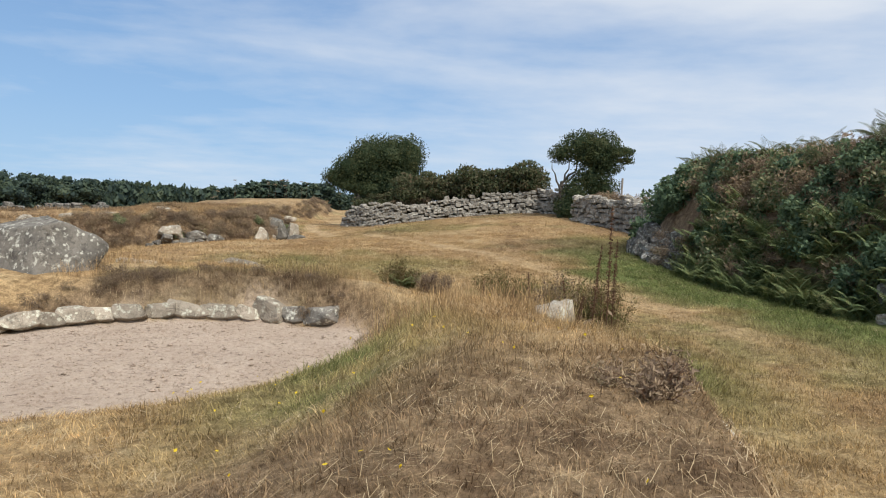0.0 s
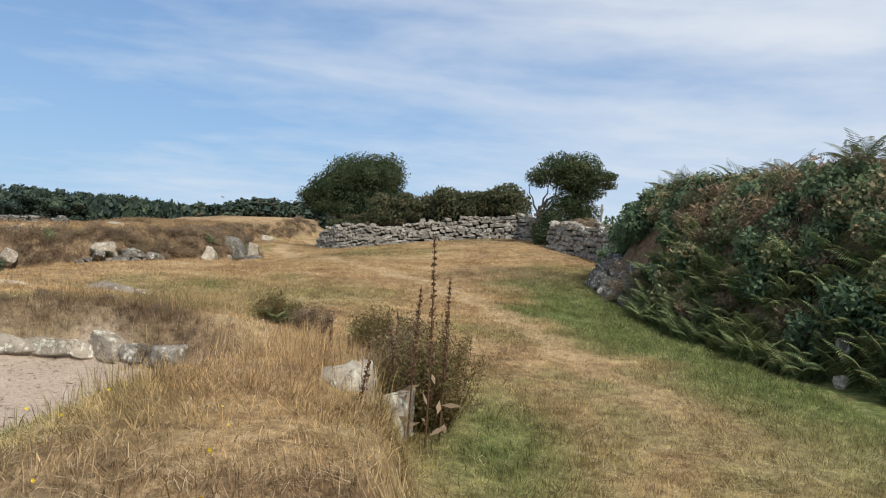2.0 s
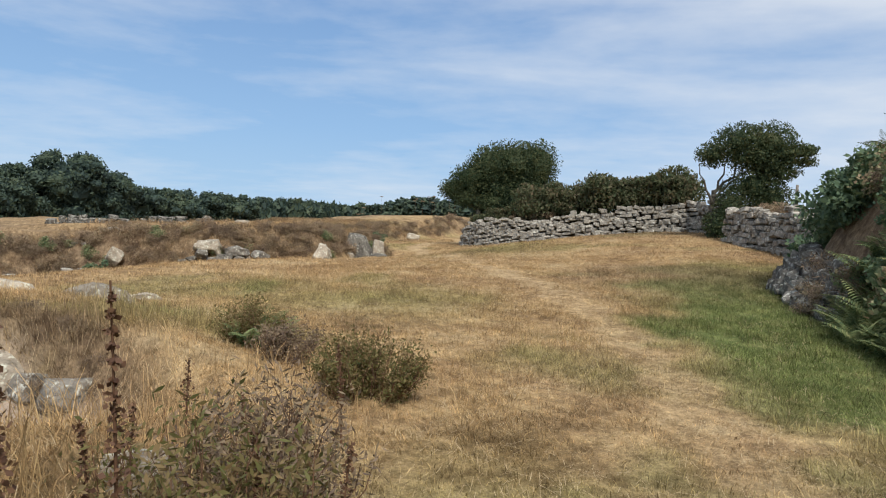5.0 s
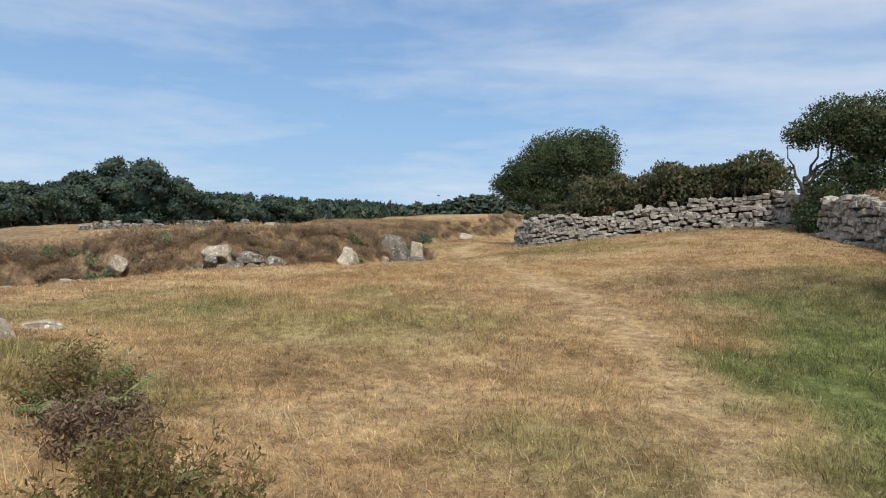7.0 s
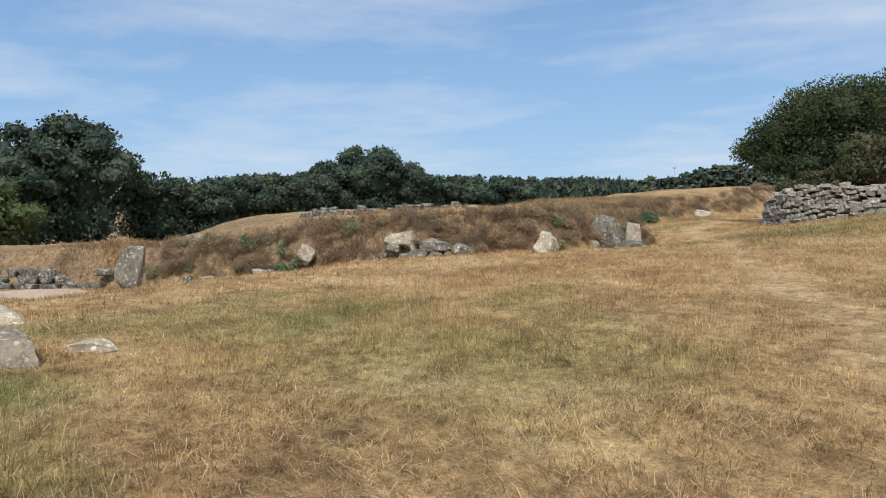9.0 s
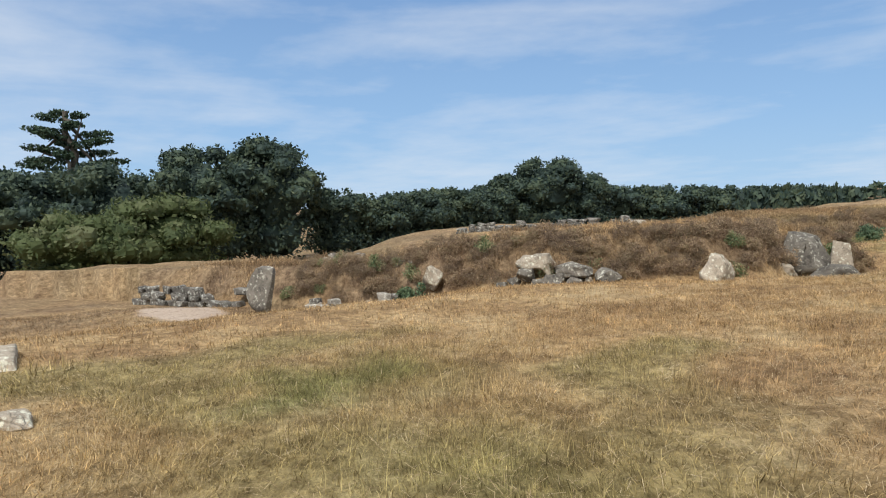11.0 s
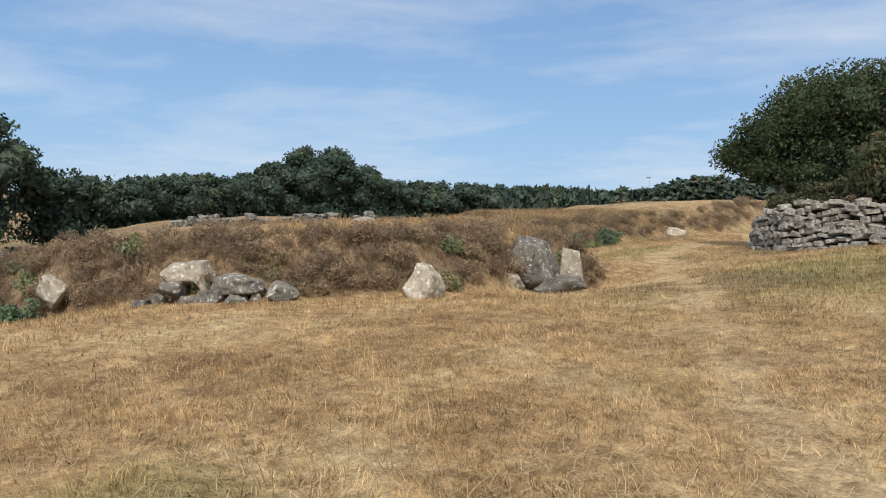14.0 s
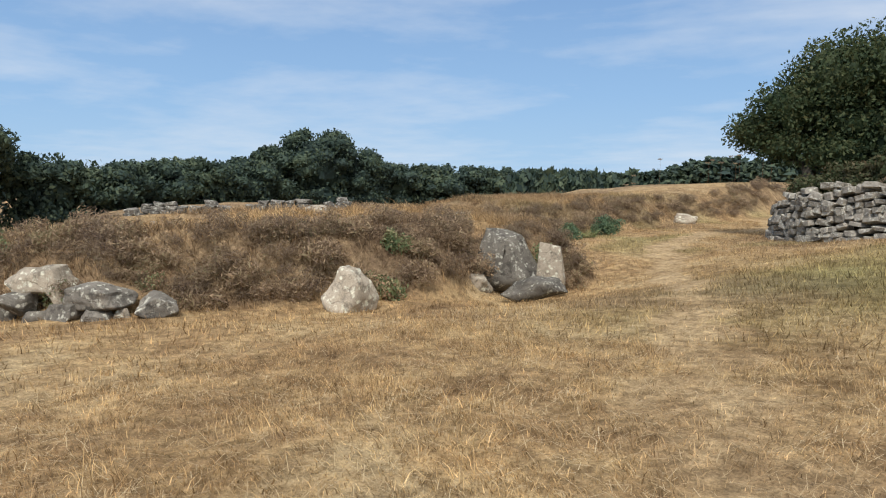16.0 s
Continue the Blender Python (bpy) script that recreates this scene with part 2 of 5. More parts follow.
def ground_build(t):
    geo = nd(t, "ShaderNodeNewGeometry")
    pos = geo.outputs["Position"]
    col = turf_colours(t, pos, None)
    thatch = noise_at(t, pos, 45, 6, 0.75)
    mid = noise_at(t, pos, 11, 5, 0.7)
    col = mixc(t, 0.6, col, ramp(t, thatch, [(0.32, (0.2, 0.18, 0.16)), (0.66, (1.25, 1.25, 1.25))]), "MULTIPLY")
    col = mixc(t, 0.5, col, ramp(t, mid, [(0.32, (0.35, 0.33, 0.3)), (0.62, (1.0, 1.0, 1.0))]), "MULTIPLY")
    grit = noise_at(t, pos, 16, 9, 0.8)
    big = noise_at(t, pos, 1.3, 5, 0.6)
    gravel = mixc(t, 0.5, ramp(t, grit, [(0.3, (0.20, 0.15, 0.11)), (0.48, (0.46, 0.365, 0.285)), (0.7, (0.62, 0.52, 0.425))]),
                  ramp(t, big, [(0.3, (0.39, 0.30, 0.23)), (0.7, (0.55, 0.45, 0.36))]))
    fleck = noise_at(t, pos, 7.5, 8, 0.72)
    gravel = mixc(t, ramp(t, fleck, [(0.36, (0.75, 0.75, 0.75)), (0.45, (0, 0, 0))]), gravel, (0.17, 0.125, 0.095))
    col = mixc(t, attr(t, "gravel"), col, gravel)
    mid = math_node(t, "ADD", mid, math_node(t, "MULTIPLY", fleck, 0.8))
    h = math_node(t, "ADD", math_node(t, "MULTIPLY", thatch, 0.4), mid)
    return surface(t, col, 0.95, h, 0.8, 0.05, 0.1)


GROUND = material("dry_turf", ground_build)


def grass_build(t):
    geo = nd(t, "ShaderNodeNewGeometry")
    shade = ramp(t, geo.outputs["Random Per Island"], [(0.0, (0.42, 0.38, 0.33)), (0.45, (0.9, 0.89, 0.87)), (0.8, (1.25, 1.24, 1.2)), (1.0, (1.7, 1.68, 1.62))])
    col = turf_colours(t, geo.outputs["Position"], shade)
    b = nd(t, "ShaderNodeBsdfPrincipled", Roughness=0.65)
    b.inputs["Specular IOR Level"].default_value = 0.2
    tr = nd(t, "ShaderNodeBsdfTranslucent")
    t.links.new(col, b.inputs["Base Color"]), t.links.new(col, tr.inputs["Color"])
    mx = nd(t, "ShaderNodeMixShader", Fac=0.35)
    t.links.new(b.outputs[0], mx.inputs[1]), t.links.new(tr.outputs[0], mx.inputs[2])
    return mx.outputs[0]


GRASS = material("grass_blades", grass_build)


def soil_build(t):
    geo = nd(t, "ShaderNodeNewGeometry")
    a = noise_at(t, geo.outputs["Position"], 6, 7, 0.7)
    return surface(t, ramp(t, a, [(0.3, (0.035, 0.028, 0.02)), (0.7, (0.12, 0.095, 0.065))]), 0.97, a, 0.8, 0.06, 0.1)


SOIL = material("dark_earth", soil_build)


def wood_build(t):
    c = nd(t, "ShaderNodeTexCoord")
    mp = nd(t, "ShaderNodeMapping", Scale=(14, 14, 1.5))
    t.links.new(c.outputs["Object"], mp.inputs[0])
    a = noise_at(t, mp.outputs[0], 2, 6, 0.6)
    return surface(t, ramp(t, a, [(0.3, (0.16, 0.14, 0.12)), (0.7, (0.34, 0.31, 0.27))]), 0.9, a, 0.5, 0.01)


WOOD = material("grey_wood", wood_build)


# ---- helpers for meshes ----
rng = np.random.default_rng(7)


def mesh_np(name, verts, faces, mat=None, smooth=False, attrs=None):
    """A mesh from arrays: verts (n, 3) and faces (m, k), all of k corners."""
    me = bpy.data.meshes.new(name)
    verts, faces = np.asarray(verts, np.float32), np.asarray(faces, np.int32)
    m, k = faces.shape
    me.vertices.add(len(verts))
    me.vertices.foreach_set("co", verts.ravel())
    me.loops.add(m * k)
    me.loops.foreach_set("vertex_index", faces.ravel())
    me.polygons.add(m)
    me.polygons.foreach_set("loop_start", np.arange(0, m * k, k, dtype=np.int32))
    me.polygons.foreach_set("loop_total", np.full(m, k, np.int32))
    me.polygons.foreach_set("use_smooth", np.full(m, smooth))
    for key, values in (attrs or {}).items():
        me.attributes.new(key, "FLOAT", "POINT").data.foreach_set("value", np.asarray(values, np.float32))
    me.update(calc_edges=True)
    if mat:
        me.materials.append(mat)
    return me


def part(name, data, parent, label="", m=None):
    ob = new(name, data)
    ob.parent = parent
    if m is not None:
        ob.matrix_basis = m
    if label:
        ob["label"] = label
    return ob


def smooth01(a, b, x):
    t = np.clip((x - a) / (b - a), 0, 1)
    return t * t * (3 - 2 * t)


def value_noise(x, y, scale, seed=0):
    """Smooth noise in 0..1 on a plan."""
    x, y = np.asarray(x) / scale + 37.7 * seed, np.asarray(y) / scale - 11.3 * seed
    xi, yi = np.floor(x).astype(np.int64), np.floor(y).astype(np.int64)
    fx, fy = x - xi, y - yi
    fx, fy = fx * fx * (3 - 2 * fx), fy * fy * (3 - 2 * fy)

    def h(i, j):
        n = (i * 374761393 + j * 668265263 + seed * 1442695) & 0x7FFFFFFF
        n = ((n ^ (n >> 13)) * 1274126177) & 0x7FFFFFFF
        return ((n ^ (n >> 16)) & 0xFFFF) / 65535.0
    return (h(xi, yi) * (1 - fx) + h(xi + 1, yi) * fx) * (1 - fy) + (h(xi, yi + 1) * (1 - fx) + h(xi + 1, yi + 1) * fx) * fy


def to_line(x, y, pts):
    """Signed distance to a polyline on the plan (positive on its left), and how far along it the nearest place lies (0..1 a leg)."""
    best = np.full(np.shape(x), 1e9)
    sign, along = np.ones(np.shape(x)), np.zeros(np.shape(x))
    for i in range(len(pts) - 1):
        (ax, ay), (bx, by) = pts[i][:2], pts[i + 1][:2]
        dx, dy = bx - ax, by - ay
        t = np.clip(((x - ax) * dx + (y - ay) * dy) / (dx * dx + dy * dy), 0, 1)
        qx, qy = ax + t * dx, ay + t * dy
        d = np.hypot(x - qx, y - qy)
        near = d < best
        best = np.where(near, d, best)
        sign = np.where(near, np.where(dx * (y - ay) - dy * (x - ax) >= 0, 1.0, -1.0), sign)
        along = np.where(near, i + t, along)
    return best * sign, along


# ---- lie of the land ----
PIT = (-3.9, 9.4)


def pit_rim(a):
    """Radius of the gravel floor by bearing from its middle: a rounded, lopsided oval."""
    deg = np.degrees(a)
    return np.interp(deg, [-180, -130, -88, -70, -46, -25, 0, 17, 33, 50, 66, 98, 130, 155, 180], [2.8, 3.0, 3.05, 2.72, 2.34, 2.37, 2.6, 2.9, 3.3, 3.2, 2.98, 2.75, 2.62, 2.55, 2.8])


RING = [(0.0, 0.6), (0.35, 3.0), (0.75, 5.2), (0.55, 7.8), (-0.7, 10.4), (-2.3, 12.6), (-4.6, 13.5), (-7.6, 13.2), (-9.8, 11.0), (-10, 7)]
MOUND = [(-22.5, 20.2), (-19.4, 21.6), (-17.2, 22.6), (-14.0, 23.9), (-11.0, 25.6), (-9.4, 26.1), (-8.0, 28.2), (-7.5, 30.3), (-7.9, 32.9), (-6.9, 35.0), (-9.5, 37.5), (-14, 39), (-30, 46)]
MOUND2 = [(-14, 37.5), (-10.6, 39.2), (-10.7, 43), (-11.3, 48.8), (-9.9, 52.0), (-9.4, 60), (-12, 75)]
HEDGE = [(14, 24.8), (8.2, 24.3), (6.5, 23.2), (5.9, 21.2), (6.1, 18), (6.4, 15), (6.9, 12), (7.5, 9.5), (7.9, 6), (8, 0), (8, -14)]
WALL_A = [(-6.4, 44.6), (-5.8, 42.9), (-4.7, 41.4), (-2.8, 40.35), (1.7, 39.5), (5.2, 38.6), (6.2, 36.4)]
WALL_B = [(6.15, 33.6), (6.7, 31.6), (7.4, 29.0), (7.6, 26.0), (7.4, 24.2)]
TRACK = [(5.6, 8.0), (4.3, 10.8), (3.4, 14.2), (3.0, 16.3), (2.27, 18.7), (1.4, 20.4), (-0.7, 24.3), (-1.7, 26.4), (-2.6, 28.7), (-4.5, 33), (-7.3, 38.8), (-8.3, 45), (-6.8, 52)]


def land(x, y):
    x, y = np.asarray(x, float), np.asarray(y, float)
    z = np.full(x.shape, -0.10)
    # the field climbs towards the far walls
    climb = np.maximum(0.0, 0.35 + (y - 21.5) * 0.067)
    climb = np.where(y > 42, 1.72 + (y - 42) * 0.012, climb)
    z += np.minimum(climb, 2.0) * smooth01(-7, 7, x) ** 0.85
    z -= 0.14 * np.exp(-((x - 3) / 3) ** 2 - ((y - 9.5) / 4) ** 2)
    z -= 0.56 * np.exp(-((x + 7.2) / 2.3) ** 2 - ((y - 33.4) / 3.4) ** 2)
    # it falls away past the old houses, and further on to the trees
    z -= 1.15 * smooth01(-7.0, -16.0, x) * smooth01(27.5, 22.5, y + 0.25 * (x + 10)) * smooth01(6, 14, y)
    z -= np.clip((-18 - x) * 0.045, 0, 3.0) * smooth01(60, 30, y)
    z += 0.7 * smooth01(46, 70, y) * smooth01(-26, -9, x)
    z -= 1.5 * smooth01(-14, -26, x) * smooth01(26, 40, y)
    z -= 0.14 * smooth01(-2.4, -0.3, to_line(x, y, MOUND)[0]) * smooth01(31, 28, y)
    # ring bank of the near house, with a steep outer face
    d, s = to_line(x, y, RING)
    top = np.interp(s, [0, 1, 2, 3, 4, 5, 6, 9], [0.0, 0.48, 0.62, 0.55, 0.34, 0.22, 0.22, 0.15])
    spread = 0.12 * smooth01(7.8, 7.2, y)
    outer = smooth01(1.08, 0.72, -d - spread + 0.10 * (value_noise(x, y, 0.6, 3) - 0.5))
    outer = np.where(s > 3.6, smooth01(1.8, 0.3, -d), outer)
    inner = smooth01(2.2, 0.4, d)
    z += top * np.where(d > 0, inner, outer)
    z -= 0.24 * np.exp(-((x - 1.3) / 0.28) ** 2 - ((y - 7.25) / 0.3) ** 2)
    r = np.hypot(x - PIT[0], y - PIT[1])
    a = np.arctan2(y - PIT[1], x - PIT[0])
    rim = pit_rim(a)
    back = smooth01(0.35, 1.0, np.sin(a))
    z = z * smooth01(rim - 0.1, rim + 0.25 + 1.6 * (1 - back), r) + -0.66 * (1 - smooth01(rim - 0.1, rim + 0.25 + 1.6 * (1 - back), r))
    # the grassy mounds of the other houses
    d, s = to_line(x, y, MOUND)
    tops = np.interp(s, [0, 1, 2, 3, 4, 5, 6, 7, 8, 9, 10, 12], [-0.55, -0.35, -0.30, 0.08, 0.58, 0.66, 0.66, 0.70, 0.74, 0.62, 0.45, 0.2])
    tops = tops + 0.16 * (value_noise(x, y, 1.7, 5) - 0.5) + 0.12 * (value_noise(x, y, 0.6, 6) - 0.5)
    tops = tops - 0.05 * np.clip(d - 3, 0, 30)
    face = smooth01(-0.15, 0.95, d + 0.4 * (value_noise(x, y, 1.1, 7) - 0.5)) * smooth01(17, 9, d)
    notch = np.exp(-((x + 9.0) / 0.9) ** 2 - ((y - 33.6) / 0.75) ** 2)
    z = z + (np.maximum(tops - 0.55 * notch, z) - z) * face
    d, s = to_line(x, y, MOUND2)
    tops = np.interp(s, [0, 1, 2, 3, 4, 5, 6], [0.45, 0.62, 0.72, 0.85, 1.25, 1.5, 1.6]) + 0.2 * (value_noise(x, y, 2.0, 8) - 0.5)
    z = z + (np.maximum(tops - 0.03 * np.clip(d - 4, 0, 20), z) - z) * smooth01(-0.2, 1.3, d) * smooth01(15, 8, d)
    # the hedge bank
    d, s = to_line(x, y, HEDGE)
    tops = 2.6 + 0.4 * (value_noise(x, y, 1.6, 9) - 0.5)
    z = z + (tops - z) * smooth01(-0.15, 1.5, d) * np.where(d > 5, smooth01(9, 5, d) * 0.45 + 0.55, 1)
    # soil stands behind the field walls
    for line in (WALL_A, WALL_B):
        d, s = to_line(x, y, line)
        inside = (s > 0.02) & (s < len(line) - 1.02)
        z = z + np.where(inside, smooth01(0.25, 0.75, d) * 0.95 * smooth01(9, 4, d), 0)
    rough = smooth01(2.5, 0.8, np.abs(to_line(x, y, TRACK)[0])) * 0.02
    z += (0.05 - rough) * (value_noise(x, y, 0.9, 1) - 0.5) + 0.03 * (value_noise(x, y, 0.33, 2) - 0.5)
    return z


def turf_marks(x, y):
    """Where the turf is green, russet, trodden or bare gravel, each 0..1."""
    n1, n2, n3 = value_noise(x, y, 1.5, 11), value_noise(x, y, 0.5, 12), value_noise(x, y, 4.0, 13)
    dh, _ = to_line(x, y, HEDGE)
    dt, st = to_line(x, y, TRACK)
    dr, sr = to_line(x, y, RING)
    green = smooth01(-4.4, -1.8, dh + 2.4 * (n1 - 0.5) + 1.4 * (n2 - 0.5)) * smooth01(31, 21, y) * smooth01(-2, 5, y)
    green = np.maximum(green, np.exp(-((x - 2.35) / 0.85) ** 2 - ((y - 8.3) / 2.4) ** 2))
    green = np.maximum(green, 0.55 * np.exp(-((x + 2.3) / 2.2) ** 2 - ((y - 32.5) / 4.0) ** 2) * (0.4 + n1))
    green = np.maximum(green, 0.75 * np.exp(-((x + 3.6) / 1.1) ** 2 - ((y - 18.0) / 1.4) ** 2) * (0.4 + n2))
    green = np.maximum(green, 0.6 * np.exp(-((x + 1.2) / 1.9) ** 2 - ((y - 17.3) / 1.5) ** 2) * (0.5 + n1))
    green = np.maximum(green, 0.9 * np.exp(-((x + 3.1) / 0.8) ** 2 - ((y - 14.5) / 0.6) ** 2))
    green = np.maximum(green, 0.75 * np.exp(-((x + 0.9) / 1.0) ** 2 - ((y - 5.9) / 1.4) ** 2) * (0.5 + n2))
    green = np.maximum(green, 0.42 * smooth01(0.60, 0.78, 0.6 * n1 + 0.4 * n3))
    bare = smooth01(0.5, 0.12, np.abs(dt) + 0.6 * (n2 - 0.5)) * (0.5 + 0.55 * n1) * (0.72 + 0.28 * smooth01(2.5, 5.0, st))
    bare = bare * smooth01(-0.2, 1.3, st)
    bare = np.maximum(bare, 0.24 * smooth01(1.5, 0.5, np.abs(dt - 0.2)) * smooth01(3.2, 1.8, st) * (0.3 + 0.9 * n1))
    green = green * (1 - 0.85 * np.clip(bare, 0, 1))
    dm, sm = to_line(x, y, MOUND)
    dm2, _ = to_line(x, y, MOUND2)
    russet = 0.95 * smooth01(-0.1, 0.2, dm) * smooth01(2.4, 1.1, dm) * (0.6 + 0.6 * n1)
    russet = np.maximum(russet, 0.75 * smooth01(-0.1, 0.4, dm2) * smooth01(2.2, 1.0, dm2) * (0.4 + 0.8 * n1))
    russet = np.maximum(russet, 0.5 * smooth01(0.5, 0.75, n3) * smooth01(18, 24, y))
    russet = np.maximum(russet, 0.6 * smooth01(-13, -17, x) * (0.5 + n1))
    russet = np.maximum(russet, 0.75 * smooth01(6.0, 3.6, y + 1.4 * (n1 - 0.5)) * smooth01(2.4, 1.2, np.abs(x - 0.2) + n2 - 0.5))
    russet = np.maximum(russet, smooth01(0.1, 0.5, dh) * smooth01(7, 4, dh))
    green = green * smooth01(0.6, 0.2, dh)
    r = np.hypot(x - PIT[0], y - PIT[1])
    a = np.arctan2(y - PIT[1], x - PIT[0])
    rim = pit_rim(a)
    gravel = smooth01(rim + 0.12, rim - 0.15, r + 0.35 * (n2 - 0.5))
    russet = np.maximum(russet, 0.9 * smooth01(rim, rim + 0.1, r) * smooth01(rim + 0.9, rim + 0.3, r) * smooth01(-0.1, 0.6, np.sin(a)))
    gravel = np.maximum(gravel, smooth01(1.2, 0.95, np.hypot((x + 17.9) / 1.9, (y - 19.9) / 1.0) + 0.2 * (n2 - 0.5)))
    return {"green": np.clip(green, 0, 1) * (1 - gravel), "russet": np.clip(russet, 0, 1) * (1 - gravel) * (1 - np.clip(bare, 0, 1)), "path": np.clip(bare, 0, 1), "gravel": gravel}


def stretch(a, b, step, far):
    """Grid lines from -far to far, every step between a and b, wider and wider outside."""
    mid = list(np.arange(a, b + step / 2, step))
    lo, hi, s = [a], [b], step
    while hi[-1] < far:
        s *= 1.17
        lo.append(lo[-1] - s), hi.append(hi[-1] + s)
    return np.array(lo[:0:-1] + mid + hi[1:])


gx, gy = stretch(-20.0, 9.5, 0.15, 2500), stretch(-1.0, 44.0, 0.16, 2500)
GX, GY = np.meshgrid(gx, gy)
flat_x, flat_y = GX.ravel(), GY.ravel()
gz = land(flat_x, flat_y)
nx, ny = len(gx), len(gy)
idx = np.arange(nx * ny).reshape(ny, nx)
quads = np.stack([idx[:-1, :-1], idx[:-1, 1:], idx[1:, 1:], idx[1:, :-1]], -1).reshape(-1, 4)
ground = new("ground", mesh_np("ground", np.stack([flat_x, flat_y, gz], 1), quads, GROUND, True, turf_marks(flat_x, flat_y)))
tagged(ground, "sun-dried grassy field with bare gravel floors and low mounds", "ground", kind="structure")


def z_at(x, y):
    return float(land(np.array([x]), np.array([y]))[0])


# ---- stones ----
def boulder_mesh(name, seed, mat, cuts=7, sub=3, rough=0.10, hollow=None, taper=0.0):
    """A weathered block about 1 across: a ball cut by random planes, then worn."""
    r = random.Random(seed)
    bm = bmesh.new()
    bmesh.ops.create_icosphere(bm, subdivisions=sub, radius=0.72)
    planes = []
    for _ in range(cuts):
        n = Vector((r.uniform(-1, 1), r.uniform(-1, 1), r.uniform(-0.7, 1))).normalized()
        planes.append((n, r.uniform(0.33, 0.48)))
    for n in ((0, 0, 1), (0, -1, 0.15), (1, 0, 0.2), (-1, 0.1, 0.15), (0, 1, 0.1)):
        planes.append((Vector((n[0] + r.uniform(-0.3, 0.3), n[1] + r.uniform(-0.3, 0.3), n[2] + r.uniform(-0.2, 0.2))).normalized(), r.uniform(0.36, 0.46)))
    off = Vector((seed * 3.1, seed * 1.7, seed * 0.9))
    for v in bm.verts:
        for n, d in planes:
            k = v.co.dot(n) - d
            if k > 0:
                v.co -= n * k * 0.985
        v.co += v.co.normalized() * (noise.noise(v.co * 2.0 + off) * rough * 0.7 + noise.noise(v.co * 7 + off) * rough * 0.38)
    for f in bm.faces:
        f.smooth = True
    lo = [min(v.co[i] for v in bm.verts) for i in range(3)]
    hi = [max(v.co[i] for v in bm.verts) for i in range(3)]
    for v in bm.verts:
        v.co = Vector(((v.co[i] - (lo[i] + hi[i]) / 2) / (hi[i] - lo[i]) for i in range(3)))
    for v in bm.verts:
        k = 1 - taper * (v.co.z + 0.5)
        v.co.x, v.co.y = v.co.x * k, v.co.y * k
    if hollow:
        hx, hz, hr = hollow
        for v in bm.verts:
            k = math.hypot((v.co.x - hx), (v.co.z - hz)) / hr
            if v.co.y < 0 and k < 1:
                v.co.y += 0.55 * (1 - k ** 4)
    me = bpy.data.meshes.new(name)
    bm.to_mesh(me)
    bm.free()
    me.materials.append(mat)
    return me


def boulder(x, y, size, turn_z=0.0, seed=1, mat=None, label="weathered grey granite boulder in dry grass", lean=(0, 0), sink=0.18, base=None, name="boulder", group="", cuts=7, rough=0.10, hollow=None, taper=0.0):
    """A stone as a thing of its own, of size (x, y, z), sunk a little into the ground."""
    ob = new(name, boulder_mesh(name, seed, mat or GRANITE, cuts, 4, rough, hollow, taper))
    z = z_at(x, y) if base is None else base
    ob.matrix_basis = pose(x, y, z + size[2] * (0.5 - sink), lean[0], lean[1], turn_z) @ Matrix.Diagonal((*size, 1))
    return tagged(ob, label, "boulder", group)


def block_mesh(name, seed, mat):
    """A roughly squared walling stone about 1 across, corners knocked off: 44 triangles."""
    r = random.Random(seed)
    bm = bmesh.new()
    bmesh.ops.create_cube(bm, size=1.0)
    bmesh.ops.bevel(bm, geom=list(bm.edges), offset=0.12, segments=1, affect="EDGES", profile=0.5)
    pull = [Vector((r.uniform(0.62, 1.08), r.uniform(0.8, 1.05), r.uniform(0.62, 1.1))) for _ in range(8)]
    for v in bm.verts:
        k = pull[(v.co.x > 0) + 2 * (v.co.y > 0) + 4 * (v.co.z > 0)]
        v.co = Vector((v.co.x * k.x, v.co.y * k.y, v.co.z * k.z)) * 1.1
    for v in bm.verts:
        v.co += Vector((r.uniform(-0.06, 0.06), r.uniform(-0.06, 0.06), r.uniform(-0.07, 0.07)))
        if v.co.z > 0:
            v.co.z *= 1 - 0.25 * abs(v.co.x) * r.random()
    bmesh.ops.triangulate(bm, faces=bm.faces)
    for f in bm.faces:
        f.smooth = False
    me = bpy.data.meshes.new(name)
    bm.to_mesh(me)
    bm.free()
    me.materials.append(mat)
    return me


WALL_BLOCKS = [block_mesh("stone", 100 + i, WALL_STONE) for i in range(14)]
BANK_BLOCKS = [block_mesh("stone", 200 + i, BANK_STONE) for i in range(8)]


def leg_point(pts, s):
    i = min(int(s), len(pts) - 2)
    f = s - i
    return pts[i][0] + (pts[i + 1][0] - pts[i][0]) * f, pts[i][1] + (pts[i + 1][1] - pts[i][1]) * f


def resample(pts, step):
    """Points every step metres along a polyline, with the heading in degrees."""
    out, carry = [], 0.0
    for (ax, ay), (bx, by) in zip(pts, pts[1:]):
        length = math.hypot(bx - ax, by - ay)
        d = carry
        while d < length:
            out.append((ax + (bx - ax) * d / length, ay + (by - ay) * d / length, math.degrees(math.atan2(by - ay, bx - ax))))
            d += step
        carry = d - length
    return out


